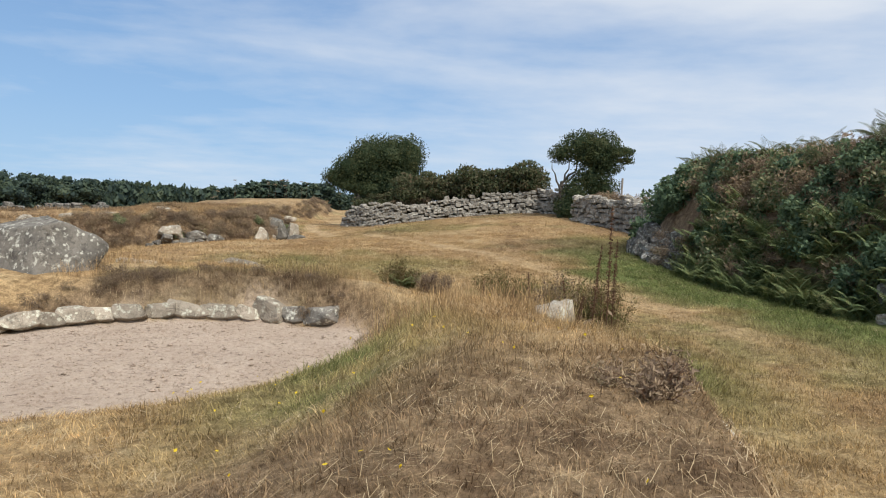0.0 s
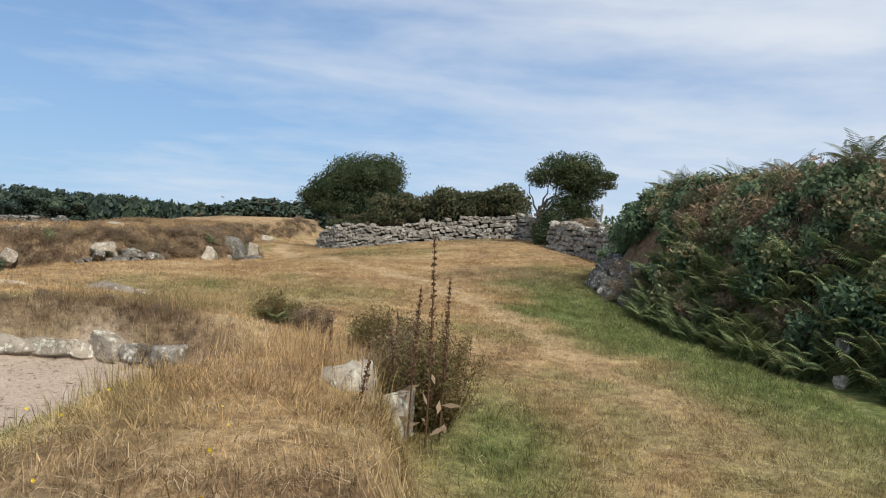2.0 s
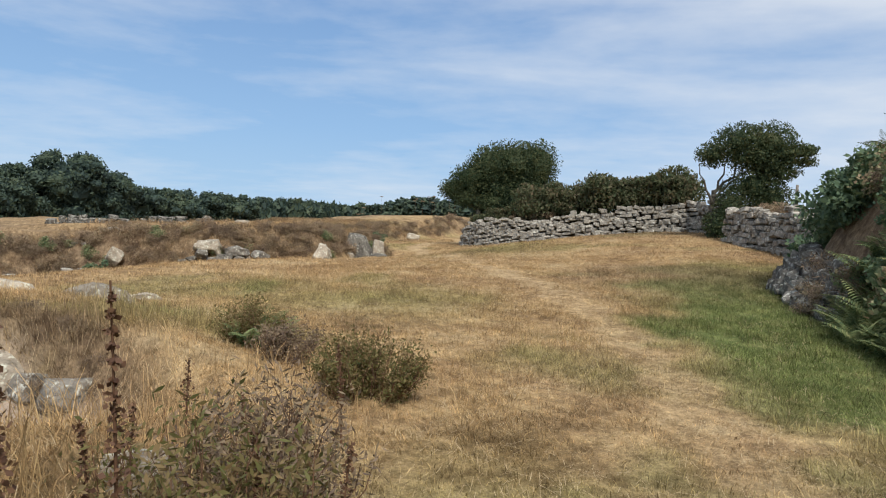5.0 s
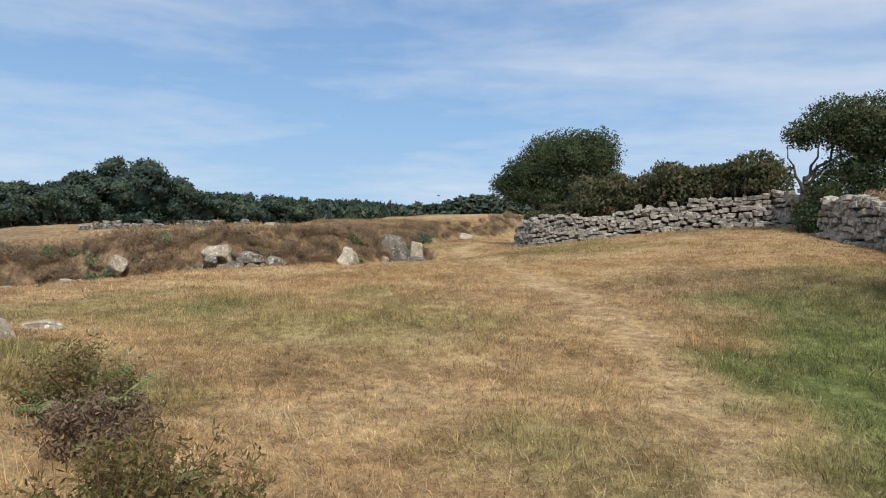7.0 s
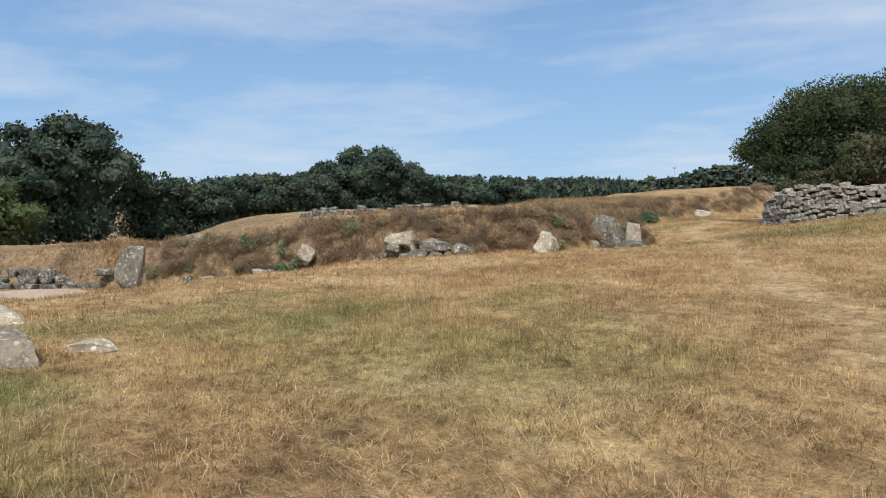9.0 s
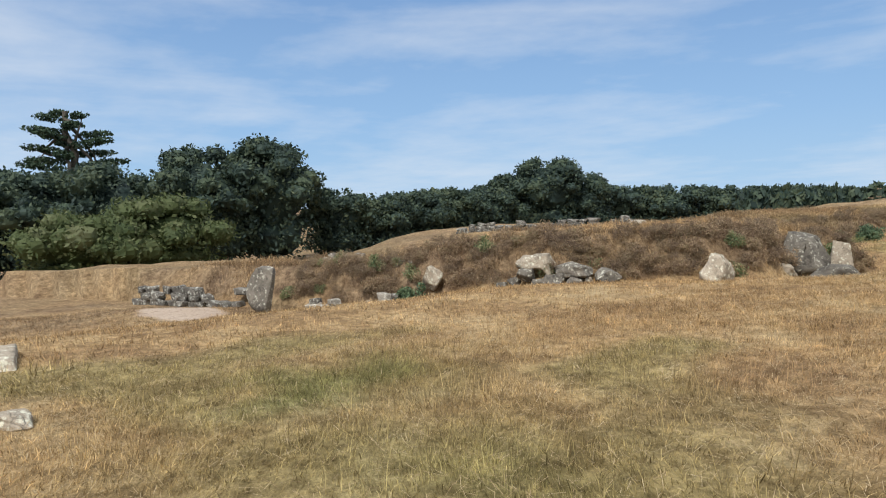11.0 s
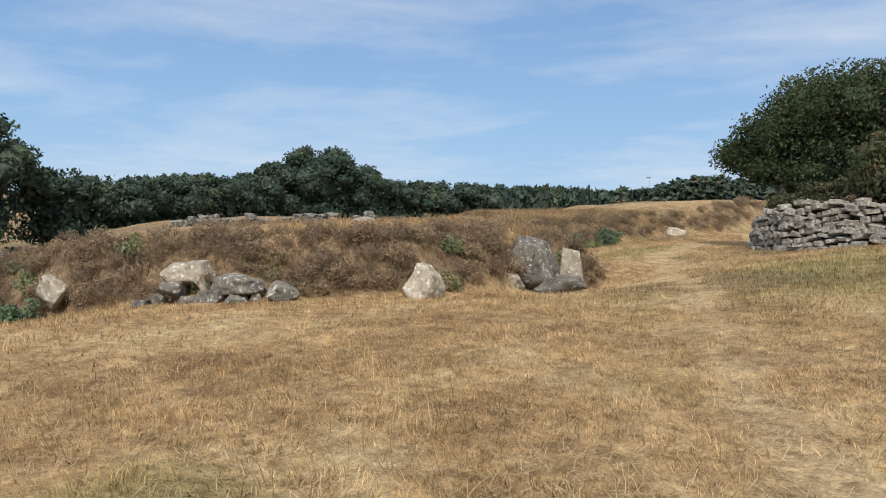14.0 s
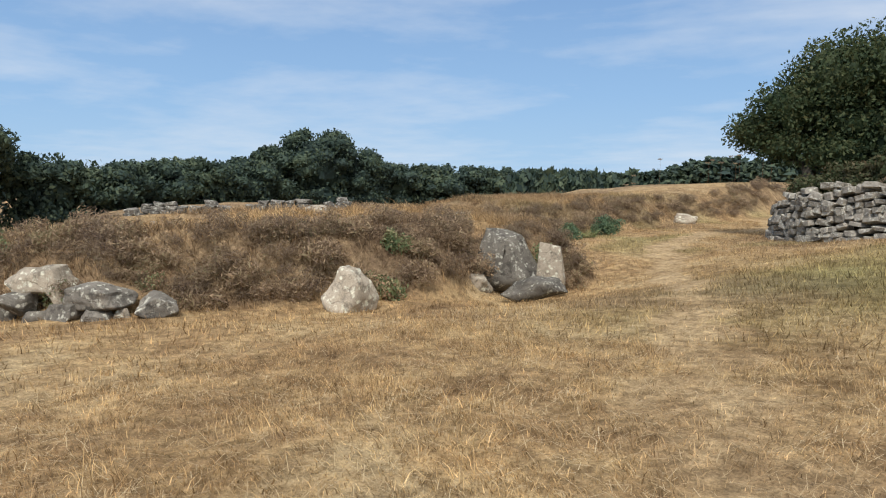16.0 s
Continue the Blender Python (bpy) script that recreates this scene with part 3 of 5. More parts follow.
def stone_wall(name, pts, heights, label, most, course=0.165, long=(0.15, 0.38), blocks=WALL_BLOCKS, batter=0.12, seed=3):
    """A battered dry-stone wall: a core of earth and courses of single stones on its field side."""
    r = random.Random(seed)
    root = new(name)
    x0, y0 = pts[0]
    tagged(root, label, "stone wall")
    dense = resample(pts, 0.12)
    total = len(dense) * 0.12
    verts, faces = [], []
    for i, (x, y, h) in enumerate(dense):
        a = radians(h) + math.pi / 2
        f = i / (len(dense) - 1)
        top = np.interp(f, [k for k, _ in heights], [v for _, v in heights])
        z = z_at(x + 0.5 * math.cos(a - math.pi), y + 0.5 * math.sin(a - math.pi))
        for dx, dz in ((0.14, -0.4), (0.14 + batter, top - 0.16), (0.85, top - 0.1), (0.85, -0.4)):
            verts.append((x + dx * math.cos(a), y + dx * math.sin(a), z + dz))
        if i:
            k = 4 * i
            for j in range(4):
                faces.append((k - 4 + j, k - 4 + (j + 1) % 4, k + (j + 1) % 4, k + j))
    n = len(verts)
    faces += [(0, 1, 2, 3), (n - 4, n - 1, n - 2, n - 3)]
    part("core", mesh_np("core", verts, faces, SOIL), root, "dark earth packed behind the stones")
    count, extra = 0, []
    max_top = max(v for _, v in heights)
    row_z = -0.03
    rows = []
    while row_z < max_top:
        hgt = course * r.uniform(0.8, 1.25)
        if row_z < 0.12:
            hgt *= 1.35
        s = -r.random() * 0.2
        while s < total:
            w = r.uniform(*long) * (1.25 if row_z < 0.2 else 1) * (1.5 if r.random() < 0.12 else 1)
            m = s + w / 2
            if 0 <= m < total:
                f = m / total
                top = np.interp(f, [k for k, _ in heights], [v for _, v in heights]) + r.uniform(-0.08, 0.06)
                if row_z + hgt * 0.6 < top:
                    x, y, h = dense[min(int(m / 0.12), len(dense) - 1)]
                    a = radians(h) + math.pi / 2
                    z = z_at(x - 0.5 * math.cos(a), y - 0.5 * math.sin(a))
                    inset = 0.02 + batter * row_z / max_top + r.uniform(-0.05, 0.04)
                    deep = r.uniform(0.26, 0.36)
                    rows.append((pose(x + (inset) * math.cos(a), y + (inset) * math.sin(a), z + row_z + hgt / 2 + 0.05 * math.sin(m * 2.1 + row_z * 9) + r.uniform(-0.025, 0.025), r.uniform(-10, 10), r.uniform(-13, 13), h + r.uniform(-14, 14)) @ Matrix.Diagonal((w * 1.0, deep, hgt * r.uniform(0.72, 1.18), 1)), m))
            s += w
        row_z += hgt * 0.93
    rest_v, rest_f = [], []
    pick = set(range(len(rows))) if len(rows) <= most else set(range(0, most))
    for i, (m, _) in enumerate(rows):
        me = r.choice(blocks)
        if i in pick:
            part("stone", me, root, m=m)
        else:
            k = len(rest_v)
            rest_v += [tuple(m @ v.co) for v in me.vertices]
            rest_f += [tuple(k + j for j in p.vertices) for p in me.polygons]
    if rest_f:
        ob = part("upper_stones", mesh_np("upper_stones", rest_v, rest_f, blocks[0].materials[0]), root, "upper courses of grey fieldstone")
        tagged(ob, kind="stuff")
    return root


# ---- plants ----
def quads_at(c, size, aspect=0.55, normals=None, gen=rng):
    """Leaves as pointed quads at the centres c."""
    n = len(c)
    a = gen.normal(size=(n, 3))
    a /= np.linalg.norm(a, axis=1, keepdims=True)
    if normals is not None:
        nrm = normals + 0.75 * gen.normal(size=(n, 3))
    else:
        nrm = gen.normal(size=(n, 3))
    b = np.cross(nrm, a)
    b /= np.linalg.norm(b, axis=1, keepdims=True) + 1e-9
    s = (size * gen.uniform(0.55, 1.35, n))[:, None]
    v = np.stack([c - a * s * 0.5, c + b * s * aspect * 0.5 + a * s * 0.05, c + a * s * 0.5, c - b * s * aspect * 0.5 + a * s * 0.05], 1).reshape(-1, 3)
    return v, np.arange(n * 4).reshape(n, 4)


def blob_points(blobs, n, gen=rng, shell=0.55, keep=None):
    """Points in the outer shells of ellipsoids ((x, y, z), (rx, ry, rz)), in ragged sprays, and their outward normals."""
    vol = np.array([b[1][0] * b[1][1] + b[1][1] * b[1][2] + b[1][0] * b[1][2] for b in blobs])
    pick = gen.choice(len(blobs), n, p=vol / vol.sum())
    c, r = np.array([b[0] for b in blobs])[pick], np.array([b[1] for b in blobs])[pick]
    d = gen.normal(size=(n, 3))
    d /= np.linalg.norm(d, axis=1, keepdims=True)
    k = shell + (1 - shell) * gen.random(n) ** 0.6
    bump = value_noise(d[:, 0] * 3 + pick * 5, d[:, 1] * 3 + d[:, 2] * 2.3, 0.55, 21)
    k = k * (0.78 + 0.42 * bump)
    return c + d * k[:, None] * r, d / r * r.mean(axis=1, keepdims=True)


def leaf_mesh(name, blobs, n, size, mat, gen=rng, shell=0.5, aspect=0.55, under=None, heart=0.0):
    c, nrm = blob_points(blobs, n, gen, shell)
    if under is not None:
        ok = c[:, 2] > under
        c, nrm = c[ok], nrm[ok]
    v, f = quads_at(c, size, aspect, nrm, gen)
    if heart:
        for (bx, by, bz), (rx, ry, rz) in blobs:
            la, lo = np.meshgrid(np.linspace(-1.5, 1.5, 9), np.linspace(0, 2 * math.pi, 15))
            k = heart * (0.8 + 0.45 * value_noise(lo.ravel() * 1.3 + bx, la.ravel() * 1.3 + bz, 0.6, 22))
            cv = np.stack([bx + rx * k * np.cos(la.ravel()) * np.cos(lo.ravel()), by + ry * k * np.cos(la.ravel()) * np.sin(lo.ravel()), np.maximum(bz + rz * k * np.sin(la.ravel()), 0.05)], 1)
            gi = np.arange(9 * 15).reshape(15, 9)
            cf = np.stack([gi[:-1, :-1], gi[1:, :-1], gi[1:, 1:], gi[:-1, 1:]], -1).reshape(-1, 4)
            f = np.concatenate([f, cf + len(v)])
            v = np.concatenate([v, cv])
    return mesh_np(name, v, f, mat)


def tube(points, radii, sides=7):
    """A tapered limb along points."""
    verts, faces = [], []
    pts = [Vector(p) for p in points]
    for i, p in enumerate(pts):
        d = (pts[min(i + 1, len(pts) - 1)] - pts[max(i - 1, 0)]).normalized()
        u = d.cross(Vector((0.3, 1, 0.2))).normalized()
        w = d.cross(u)
        for k in range(sides):
            a = 2 * math.pi * k / sides
            verts.append(p + (u * math.cos(a) + w * math.sin(a)) * radii[i])
        if i:
            for k in range(sides):
                b = i * sides
                faces.append((b - sides + k, b - sides + (k + 1) % sides, b + (k + 1) % sides, b + k))
    return [tuple(v) for v in verts], faces


def limb_path(a, b, bend, n=7, seed=1):
    r = random.Random(seed)
    a, b = Vector(a), Vector(b)
    side = Vector(bend)
    return [a.lerp(b, i / (n - 1)) + side * math.sin(math.pi * i / (n - 1)) + Vector((r.uniform(-1, 1), r.uniform(-1, 1), r.uniform(-1, 1))) * 0.05 * (b - a).length * (0 < i < n - 1) for i in range(n)]


def tree(name, x, y, trunk, limbs, blobs, leaves, size, mat, label, base=None, seed=1, thick=0.2, heart=0.0):
    """A tree: tapered trunk, limbs from its fork, and a crown of single leaves. Places are from its foot."""
    gen = np.random.default_rng(seed)
    root = new(name)
    root.location = (x, y, z_at(x, y) - 0.08 if base is None else base)
    tagged(root, label, "tree")
    v, f = tube(limb_path((0, 0, -0.2), trunk, (0.08, 0.05, 0), 8, seed), [thick * (1.25 - 0.75 * i / 7) for i in range(8)], 9)
    part("trunk", mesh_np("trunk", v, f, BARK, True), root)
    for i, b in enumerate(limbs):
        start = Vector(trunk) * (0.7 + 0.3 * ((i * 7) % 5) / 5)
        v, f = tube(limb_path(start, b, (0, 0.1, -0.12 * (b[2] - start[2])), 7, seed + i), [thick * 0.5 * (1 - 0.85 * k / 6) for k in range(7)], 6)
        part("limb", mesh_np("limb", v, f, BARK, True), root)
    part("crown", leaf_mesh("crown", blobs, leaves, size, mat, gen, heart=heart), root)
    return root


def frond_arrays(length, droop, gen, pairs=22, wide=0.40):
    """One fern frond along +x that rises and arches over: rachis with pairs of tapering pinnae."""
    t = np.linspace(0, 1, pairs + 1)
    xs = length * (0.42 * t + 0.26 * t * t)
    zs = length * (0.95 * t - droop * t * t)
    ys = gen.normal() * 0.08 * length * t * t
    verts, faces = [], []
    for i in range(pairs):
        k = len(verts)
        w = 0.006 * (1 - t[i]) + 0.002
        verts += [(xs[i], ys[i] - w, zs[i]), (xs[i], ys[i] + w, zs[i]), (xs[i + 1], ys[i + 1] + w, zs[i + 1]), (xs[i + 1], ys[i + 1] - w, zs[i + 1])]
        faces.append((k, k + 1, k + 2, k + 3))
        if i < 3:
            continue
        span = wide * length * (1 - t[i]) ** 0.8 * gen.uniform(0.85, 1.1)
        step = length / pairs
        for side in (-1, 1):
            k = len(verts)
            sag = -0.25 * span
            tip = (xs[i] + span * 0.35, ys[i] + side * span, zs[i] + sag)
            mx_, my_, mz_ = (xs[i] + span * 0.17), ys[i] + side * span * 0.45, zs[i] + sag * 0.25
            verts += [(xs[i], ys[i], zs[i]), (mx_ - step * 0.36, my_, mz_), tip, (mx_ + step * 0.46, my_, mz_)]
            faces.append((k, k + 1, k + 2, k + 3))
    return np.array(verts), np.array(faces)


def fern_mesh(name, seed, mat, fronds=9, length=(0.6, 1.0)):
    gen = np.random.default_rng(seed)
    vs, fs, k = [], [], 0
    for i in range(fronds):
        v, f = frond_arrays(gen.uniform(*length), gen.uniform(0.3, 0.6), gen)
        a = 2 * math.pi * (i + gen.uniform(-0.3, 0.3)) / fronds
        c, s = math.cos(a), math.sin(a)
        v = np.stack([v[:, 0] * c - v[:, 1] * s, v[:, 0] * s + v[:, 1] * c, v[:, 2]], 1)
        vs.append(v), fs.append(f + k)
        k += len(v)
    return mesh_np(name, np.concatenate(vs), np.concatenate(fs), mat)


def bush_mesh(name, seed, mat, leaves, size, flat=0.8, aspect=0.55):
    """A ragged mass of leaves about 1 m across, standing on z = 0."""
    gen = np.random.default_rng(seed)
    blobs = [((0, 0, 0.32 * flat), (0.46, 0.46, 0.36 * flat))]
    for _ in range(7):
        a, q = gen.uniform(0, 2 * math.pi), gen.uniform(0.12, 0.36)
        blobs.append(((q * math.cos(a), q * math.sin(a), gen.uniform(0.2, 0.75) * flat), (gen.uniform(0.14, 0.27),) * 2 + (gen.uniform(0.14, 0.26) * flat,)))
    return leaf_mesh(name, blobs, leaves, size, mat, gen, 0.35, aspect, under=-0.1)

# ---- field walls ----
stone_wall("field_wall", WALL_A, [(0, 0.5), (0.05, 0.75), (0.12, 1.2), (0.25, 1.36), (0.45, 1.1), (0.75, 1.25), (1, 1.4)], "long grey dry-stone field wall with lichen", 300, seed=3)
stone_wall("field_wall", WALL_B, [(0, 1.25), (0.5, 1.35), (1, 1.3)], "pale dry-stone wall beside a thorn tree", 260, seed=4)

# ---- trees by the wall ----
tree("thorn_tree", -5.6, 43.7, (0.2, 0.6, 2.3),
     [(-1.4, 0.6, 2.9), (0.2, 0.5, 3.9), (1.6, 0.9, 4.3), (2.8, 1.4, 3.6), (3.4, 1.6, 4.6), (1.0, 1.4, 4.8)],
     [((-1.25, 0.6, 2.75), (0.95, 0.9, 0.7)), ((-0.3, 0.6, 3.35), (1.25, 1.2, 1.05)), ((0.7, 0.8, 4.1), (1.45, 1.4, 1.35)), ((2.1, 1.0, 4.3), (1.5, 1.5, 1.35)),
      ((3.1, 1.2, 4.2), (1.3, 1.4, 1.5)), ((1.2, 0.9, 2.9), (1.6, 1.3, 0.9)), ((2.7, 1.1, 2.9), (1.5, 1.3, 1.0)), ((-0.5, 0.4, 2.35), (0.9, 0.8, 0.6)), ((0.9, 0.5, 2.1), (1.3, 1.0, 0.7)), ((2.5, 0.6, 2.2), (1.5, 1.1, 0.8))],
     42000, 0.12, LEAF_THORN, "dense wind-shaped thorn tree leaning over the wall", seed=5, thick=0.24, heart=0.62)
tree("thorn_tree", 5.7, 35.2, (0.1, 0.1, 1.9),
     [(-0.5, -0.3, 2.9), (0.5, 0.2, 3.2), (1.4, 0.3, 3.6), (2.4, 0.3, 3.3), (1.0, -0.3, 2.6), (3.0, 0.2, 3.5)],
     [((0.0, 0, 3.25), (0.65, 0.8, 0.5)), ((0.9, 0, 3.75), (1.0, 1.1, 0.75)), ((1.9, 0, 3.75), (1.1, 1.1, 0.8)), ((2.6, 0, 3.35), (0.95, 0.9, 0.45)),
      ((1.6, 0, 3.15), (1.25, 1.1, 0.55)), ((2.2, 0.1, 2.75), (0.95, 0.9, 0.55)), ((3.15, 0, 3.5), (0.55, 0.5, 0.25)), ((3.3, 0, 3.05), (0.4, 0.4, 0.18)),
      ((1.5, 0, 2.1), (0.95, 0.9, 0.9)), ((2.2, 0.3, 1.6), (0.9, 0.8, 0.9)), ((0.8, -0.2, 1.3), (0.75, 0.6, 1.0)), ((0.3, -0.3, 0.5), (0.6, 0.5, 0.6))],
     30000, 0.095, LEAF_THORN, "small wind-bent thorn tree with a flat streaming crown", seed=9, thick=0.15, heart=0.45)

# ---- shrubs on the wall ----
BRAMBLE = [bush_mesh("bramble_bush", 30 + i, LEAF_BRAMBLE, 1200, 0.085) for i in range(4)]
IVY = [bush_mesh("ivy_bush", 40 + i, LEAF_IVY, 1300, 0.085) for i in range(3)]
DEAD = [bush_mesh("withered_bush", 50 + i, LEAF_DEAD, 900, 0.11, aspect=0.2) for i in range(4)]
BIG_BRAMBLE = [bush_mesh("bramble_bush", 130 + i, LEAF_WALL, 3000, 0.07) for i in range(4)]
HEATHS = [bush_mesh("heath_bush", 60 + i, HEATH, 1300, 0.085, 0.7, 0.16) for i in range(4)]
FERNS = [fern_mesh("bracken_fern", 70 + i, LEAF_FERN, 8, (0.45, 0.78)) for i in range(5)]
FERNS_TALL = [fern_mesh("bracken_fern", 80 + i, LEAF_CREST, 4, (0.6, 1.0)) for i in range(3)]
pick = random.Random(17)


def plant(meshes, x, y, size, label, category, group="", sink=0.06, lean=12, z=None, tall=1.0):
    me = pick.choice(meshes)
    ob = new(me.name.split(".")[0], me)
    ob.matrix_basis = pose(x, y, (z_at(x, y) if z is None else z) - sink, pick.uniform(-lean, lean), pick.uniform(-lean, lean), pick.uniform(0, 360)) @ Matrix.Diagonal((size, size, size * tall, 1))
    return tagged(ob, label, category, group)


for i, (x, y, h) in enumerate(resample([(-2.2, 41.6), (1.8, 40.7), (5.4, 39.7)], 0.62)):
    big = 1.14 + 0.12 * math.sin(i * 1.3)
    plant(BIG_BRAMBLE, x, y + pick.uniform(-0.3, 0.3), big * 1.95, "tangled bramble bush growing behind the field wall", "bush", "bushes behind the wall", 0.1, 6, tall=1.2)
for x, y, h in resample([(-3.2, 41.2), (-0.8, 40.9)], 0.5) + resample([(4.4, 39.7), (5.6, 39.0)], 0.4):
    plant(DEAD, x, y, 1.0, "dry brown scrub on top of the wall", "scrub", "dry scrub", 0.05)
for x, y, h in resample([(6.8, 33.9), (7.4, 31.6), (8.3, 29.5)], 0.5):
    plant(DEAD, x + 0.3, y, 0.9, "dry brown scrub on top of the wall", "scrub", "dry scrub", 0.05)
for x, y, h in resample([(-5.0, 43.2), (-3.6, 42.0), (-1.2, 41.4)], 0.55):
    plant(BIG_BRAMBLE, x, y, pick.uniform(1.3, 1.7), "dark scrub under the thorn tree", "bush", "scrub under the thorn tree", 0.15, 5)
plant(BIG_BRAMBLE, 6.4, 36.6, 1.9, "dark bramble bush in the corner of the walls", "bush", "", 0.1, 4)
plant(BIG_BRAMBLE, 6.9, 35.4, 1.7, "dark bramble bush in the corner of the walls", "bush", "", 0.1, 4)

# ---- hedge bank ----
for i, (x, y, h) in enumerate(resample([(6.15, 23.0), (5.75, 21.6), (5.8, 20.0), (5.95, 18.2)], 0.30)):
    for row in range(4):
        a = radians(h) + math.pi / 2
        inset = 0.05 + 0.16 * row + pick.uniform(-0.08, 0.08)
        w = pick.uniform(0.24, 0.46)
        px_, py_ = x + inset * math.cos(a), y + inset * math.sin(a)
        ob = new("bank_stone", pick.choice(BANK_BLOCKS))
        ob.matrix_basis = pose(px_, py_, z_at(x, y) + 0.12 + row * 0.2, pick.uniform(-20, 20), pick.uniform(-35, 35), h + pick.uniform(-30, 30)) @ Matrix.Diagonal((w, 0.3, pick.uniform(0.22, 0.36), 1))
        tagged(ob, "grey facing stone of the hedge bank", "stone", "stones facing the hedge bank")

hedge_pts = resample(HEDGE[1:9], 0.36)
for i, (x, y, h) in enumerate(hedge_pts):
    a = radians(h) + math.pi / 2
    for row in range(7):
        d = 0.5 + row * 0.31 + pick.uniform(-0.15, 0.15)
        if y > 18.6 and row < 2:
            continue
        px_, py_ = x + d * math.cos(a) + pick.uniform(-0.2, 0.2), y + d * math.sin(a) + pick.uniform(-0.2, 0.2)
        k = pick.random()
        if row >= 4:
            if k < 0.5:
                plant(DEAD, px_, py_, pick.uniform(0.9, 1.3), "withered brown bracken on the crest of the bank", "scrub", "withered scrub on the bank", 0.1)
            else:
                plant(BRAMBLE, px_, py_, pick.uniform(0.9, 1.25), "bramble bush sprawling on the hedge bank", "bush", "brambles on the bank", 0.15)
        else:
            meshes = IVY if k < 0.3 else HEATHS if k < 0.55 else DEAD if k < 0.68 else BRAMBLE
            plant(meshes, px_, py_, pick.uniform(0.8, 1.2), "dark tangled undergrowth on the hedge bank", "bush", "undergrowth on the bank", 0.2)
    if i % 3 != 2:
        px_, py_ = x + pick.uniform(1.3, 2.1) * math.cos(a), y + 1.7 * math.sin(a)
        plant(FERNS_TALL, px_ + pick.uniform(-0.4, 0.4), py_, pick.uniform(0.8, 1.1), "tall bracken frond cluster on the bank", "fern", "bracken on the crest", -0.4, 12)
for x, y in [(7.0, 23.3), (6.9, 22.4), (6.75, 21.6), (7.4, 22.9), (6.8, 20.8), (7.6, 24.2), (7.2, 24.6)]:
    plant(IVY, x, y, pick.uniform(1.3, 1.7), "dark green gorse bush on the end of the bank", "bush", "gorse on the bank end", 0.2, 6)
for x, y in [(6.2, 19.3), (6.1, 18.7), (6.0, 19.0), (6.4, 18.3), (6.3, 20.0)]:
    plant(HEATHS, x, y, pick.uniform(0.9, 1.2), "dark purple-brown heather on the bank", "shrub", "heather on the bank", 0.1, 8)
for x, y, h in resample([(6.0, 18.2), (6.0, 15.4), (6.3, 13.2), (6.9, 11.4), (7.4, 9.6), (7.8, 7)], 0.2):
    a = radians(h) + math.pi / 2
    for row in range(4):
        d = 0.14 + row * 0.27 + pick.uniform(-0.16, 0.16)
        plant(FERNS, x + d * math.cos(a), y + d * math.sin(a), pick.uniform(0.8, 1.15) + 0.05 * row, "lush green bracken fern at the foot of the bank", "fern", "bracken at the bank foot", 0.04, 14, tall=1.15)
boulder(7.15, 11.6, (0.26, 0.24, 0.55), 20, 41, BANK_STONE, "upright pale stone among the bracken", name="stone")
boulder(6.95, 11.35, (0.2, 0.2, 0.22), 50, 42, GRANITE_PALE, "small pale squared stone at the bank foot", name="stone")
for i, (x, y) in enumerate([(7.5, 10.4), (7.75, 9.8), (7.9, 9.0)]):
    boulder(x, y, (0.6, 0.4, 0.34), 80 + 25 * i, 43 + i, BANK_STONE, "dark mossy stone at the foot of the hedge bank", name="stone")

# ---- near house: gravel floor and stones ----
boulder(-7.5, 13.2, (2.9, 2.0, 1.45), -18, 2, GRANITE, "huge rounded granite boulder with pale lichen", base=-0.5, sink=0.0, cuts=5, rough=0.06)
boulder(-4.2, 14.9, (1.0, 0.55, 0.42), -8, 3, GRANITE_PALE, "long low granite slab lying in dry grass", lean=(0, 7), base=-0.26, sink=0.0, cuts=4, rough=0.05)
boulder(-6.75, 15.6, (1.05, 0.6, 0.42), 4, 4, GRANITE_PALE, "pale low slab in dry grass", base=-0.38, sink=0.0, cuts=4, rough=0.05)
boulder(-4.1, 15.7, (0.5, 0.3, 0.14), 30, 6, GRANITE_PALE, "small flat stone flush with the turf", sink=0.3)
KERB = [  # bearing from the middle of the floor, width, height, lean
    (163, 0.5, 0.26, 4), (154, 0.55, 0.3, -6), (144.5, 0.48, 0.27, 3), (135, 0.52, 0.32, -4), (126, 0.42, 0.26, 8), (118, 0.5, 0.3, 0), (108.5, 0.55, 0.34, -5),
    (98.5, 0.62, 0.36, 6), (87.5, 0.6, 0.31, -3), (78.5, 0.36, 0.27, 9), (70.5, 0.58, 0.44, 14), (62.5, 0.36, 0.33, -6), (55, 0.58, 0.36, -16)]
for i, (b, w, h, tip) in enumerate(KERB):
    a = radians(b)
    q = float(pit_rim(a)) + 0.1
    boulder(PIT[0] + q * math.cos(a), PIT[1] + q * math.sin(a), (w * 1.22, 0.5, h), b - 90 + 8 * math.sin(i * 3.7), 50 + i, GRANITE if i > 10 else GRANITE_PALE, "low granite slab lining the edge of a gravel floor", lean=(-8, tip), sink=0.06, base=-0.66, name="kerb_stone", group="stones round the gravel floor", cuts=2, rough=0.06)
boulder(1.2, 7.82, (0.72, 0.78, 0.95), 34, 61, GRANITE_PALE, "pale lichen-covered rock jutting from the grassy bank", lean=(8, -14), base=-0.34, sink=0.08, cuts=8, rough=0.11, taper=0.3)
boulder(1.5, 8.18, (0.26, 0.38, 0.56), -10, 62, GRANITE_PALE, "narrow upright rock at the edge of the bank", base=-0.3, sink=0.06, cuts=5)
boulder(0.75, 9.5, (0.6, 0.4, 0.26), 15, 64, GRANITE_PALE, "flat pale rock in the bank top", sink=0.45)
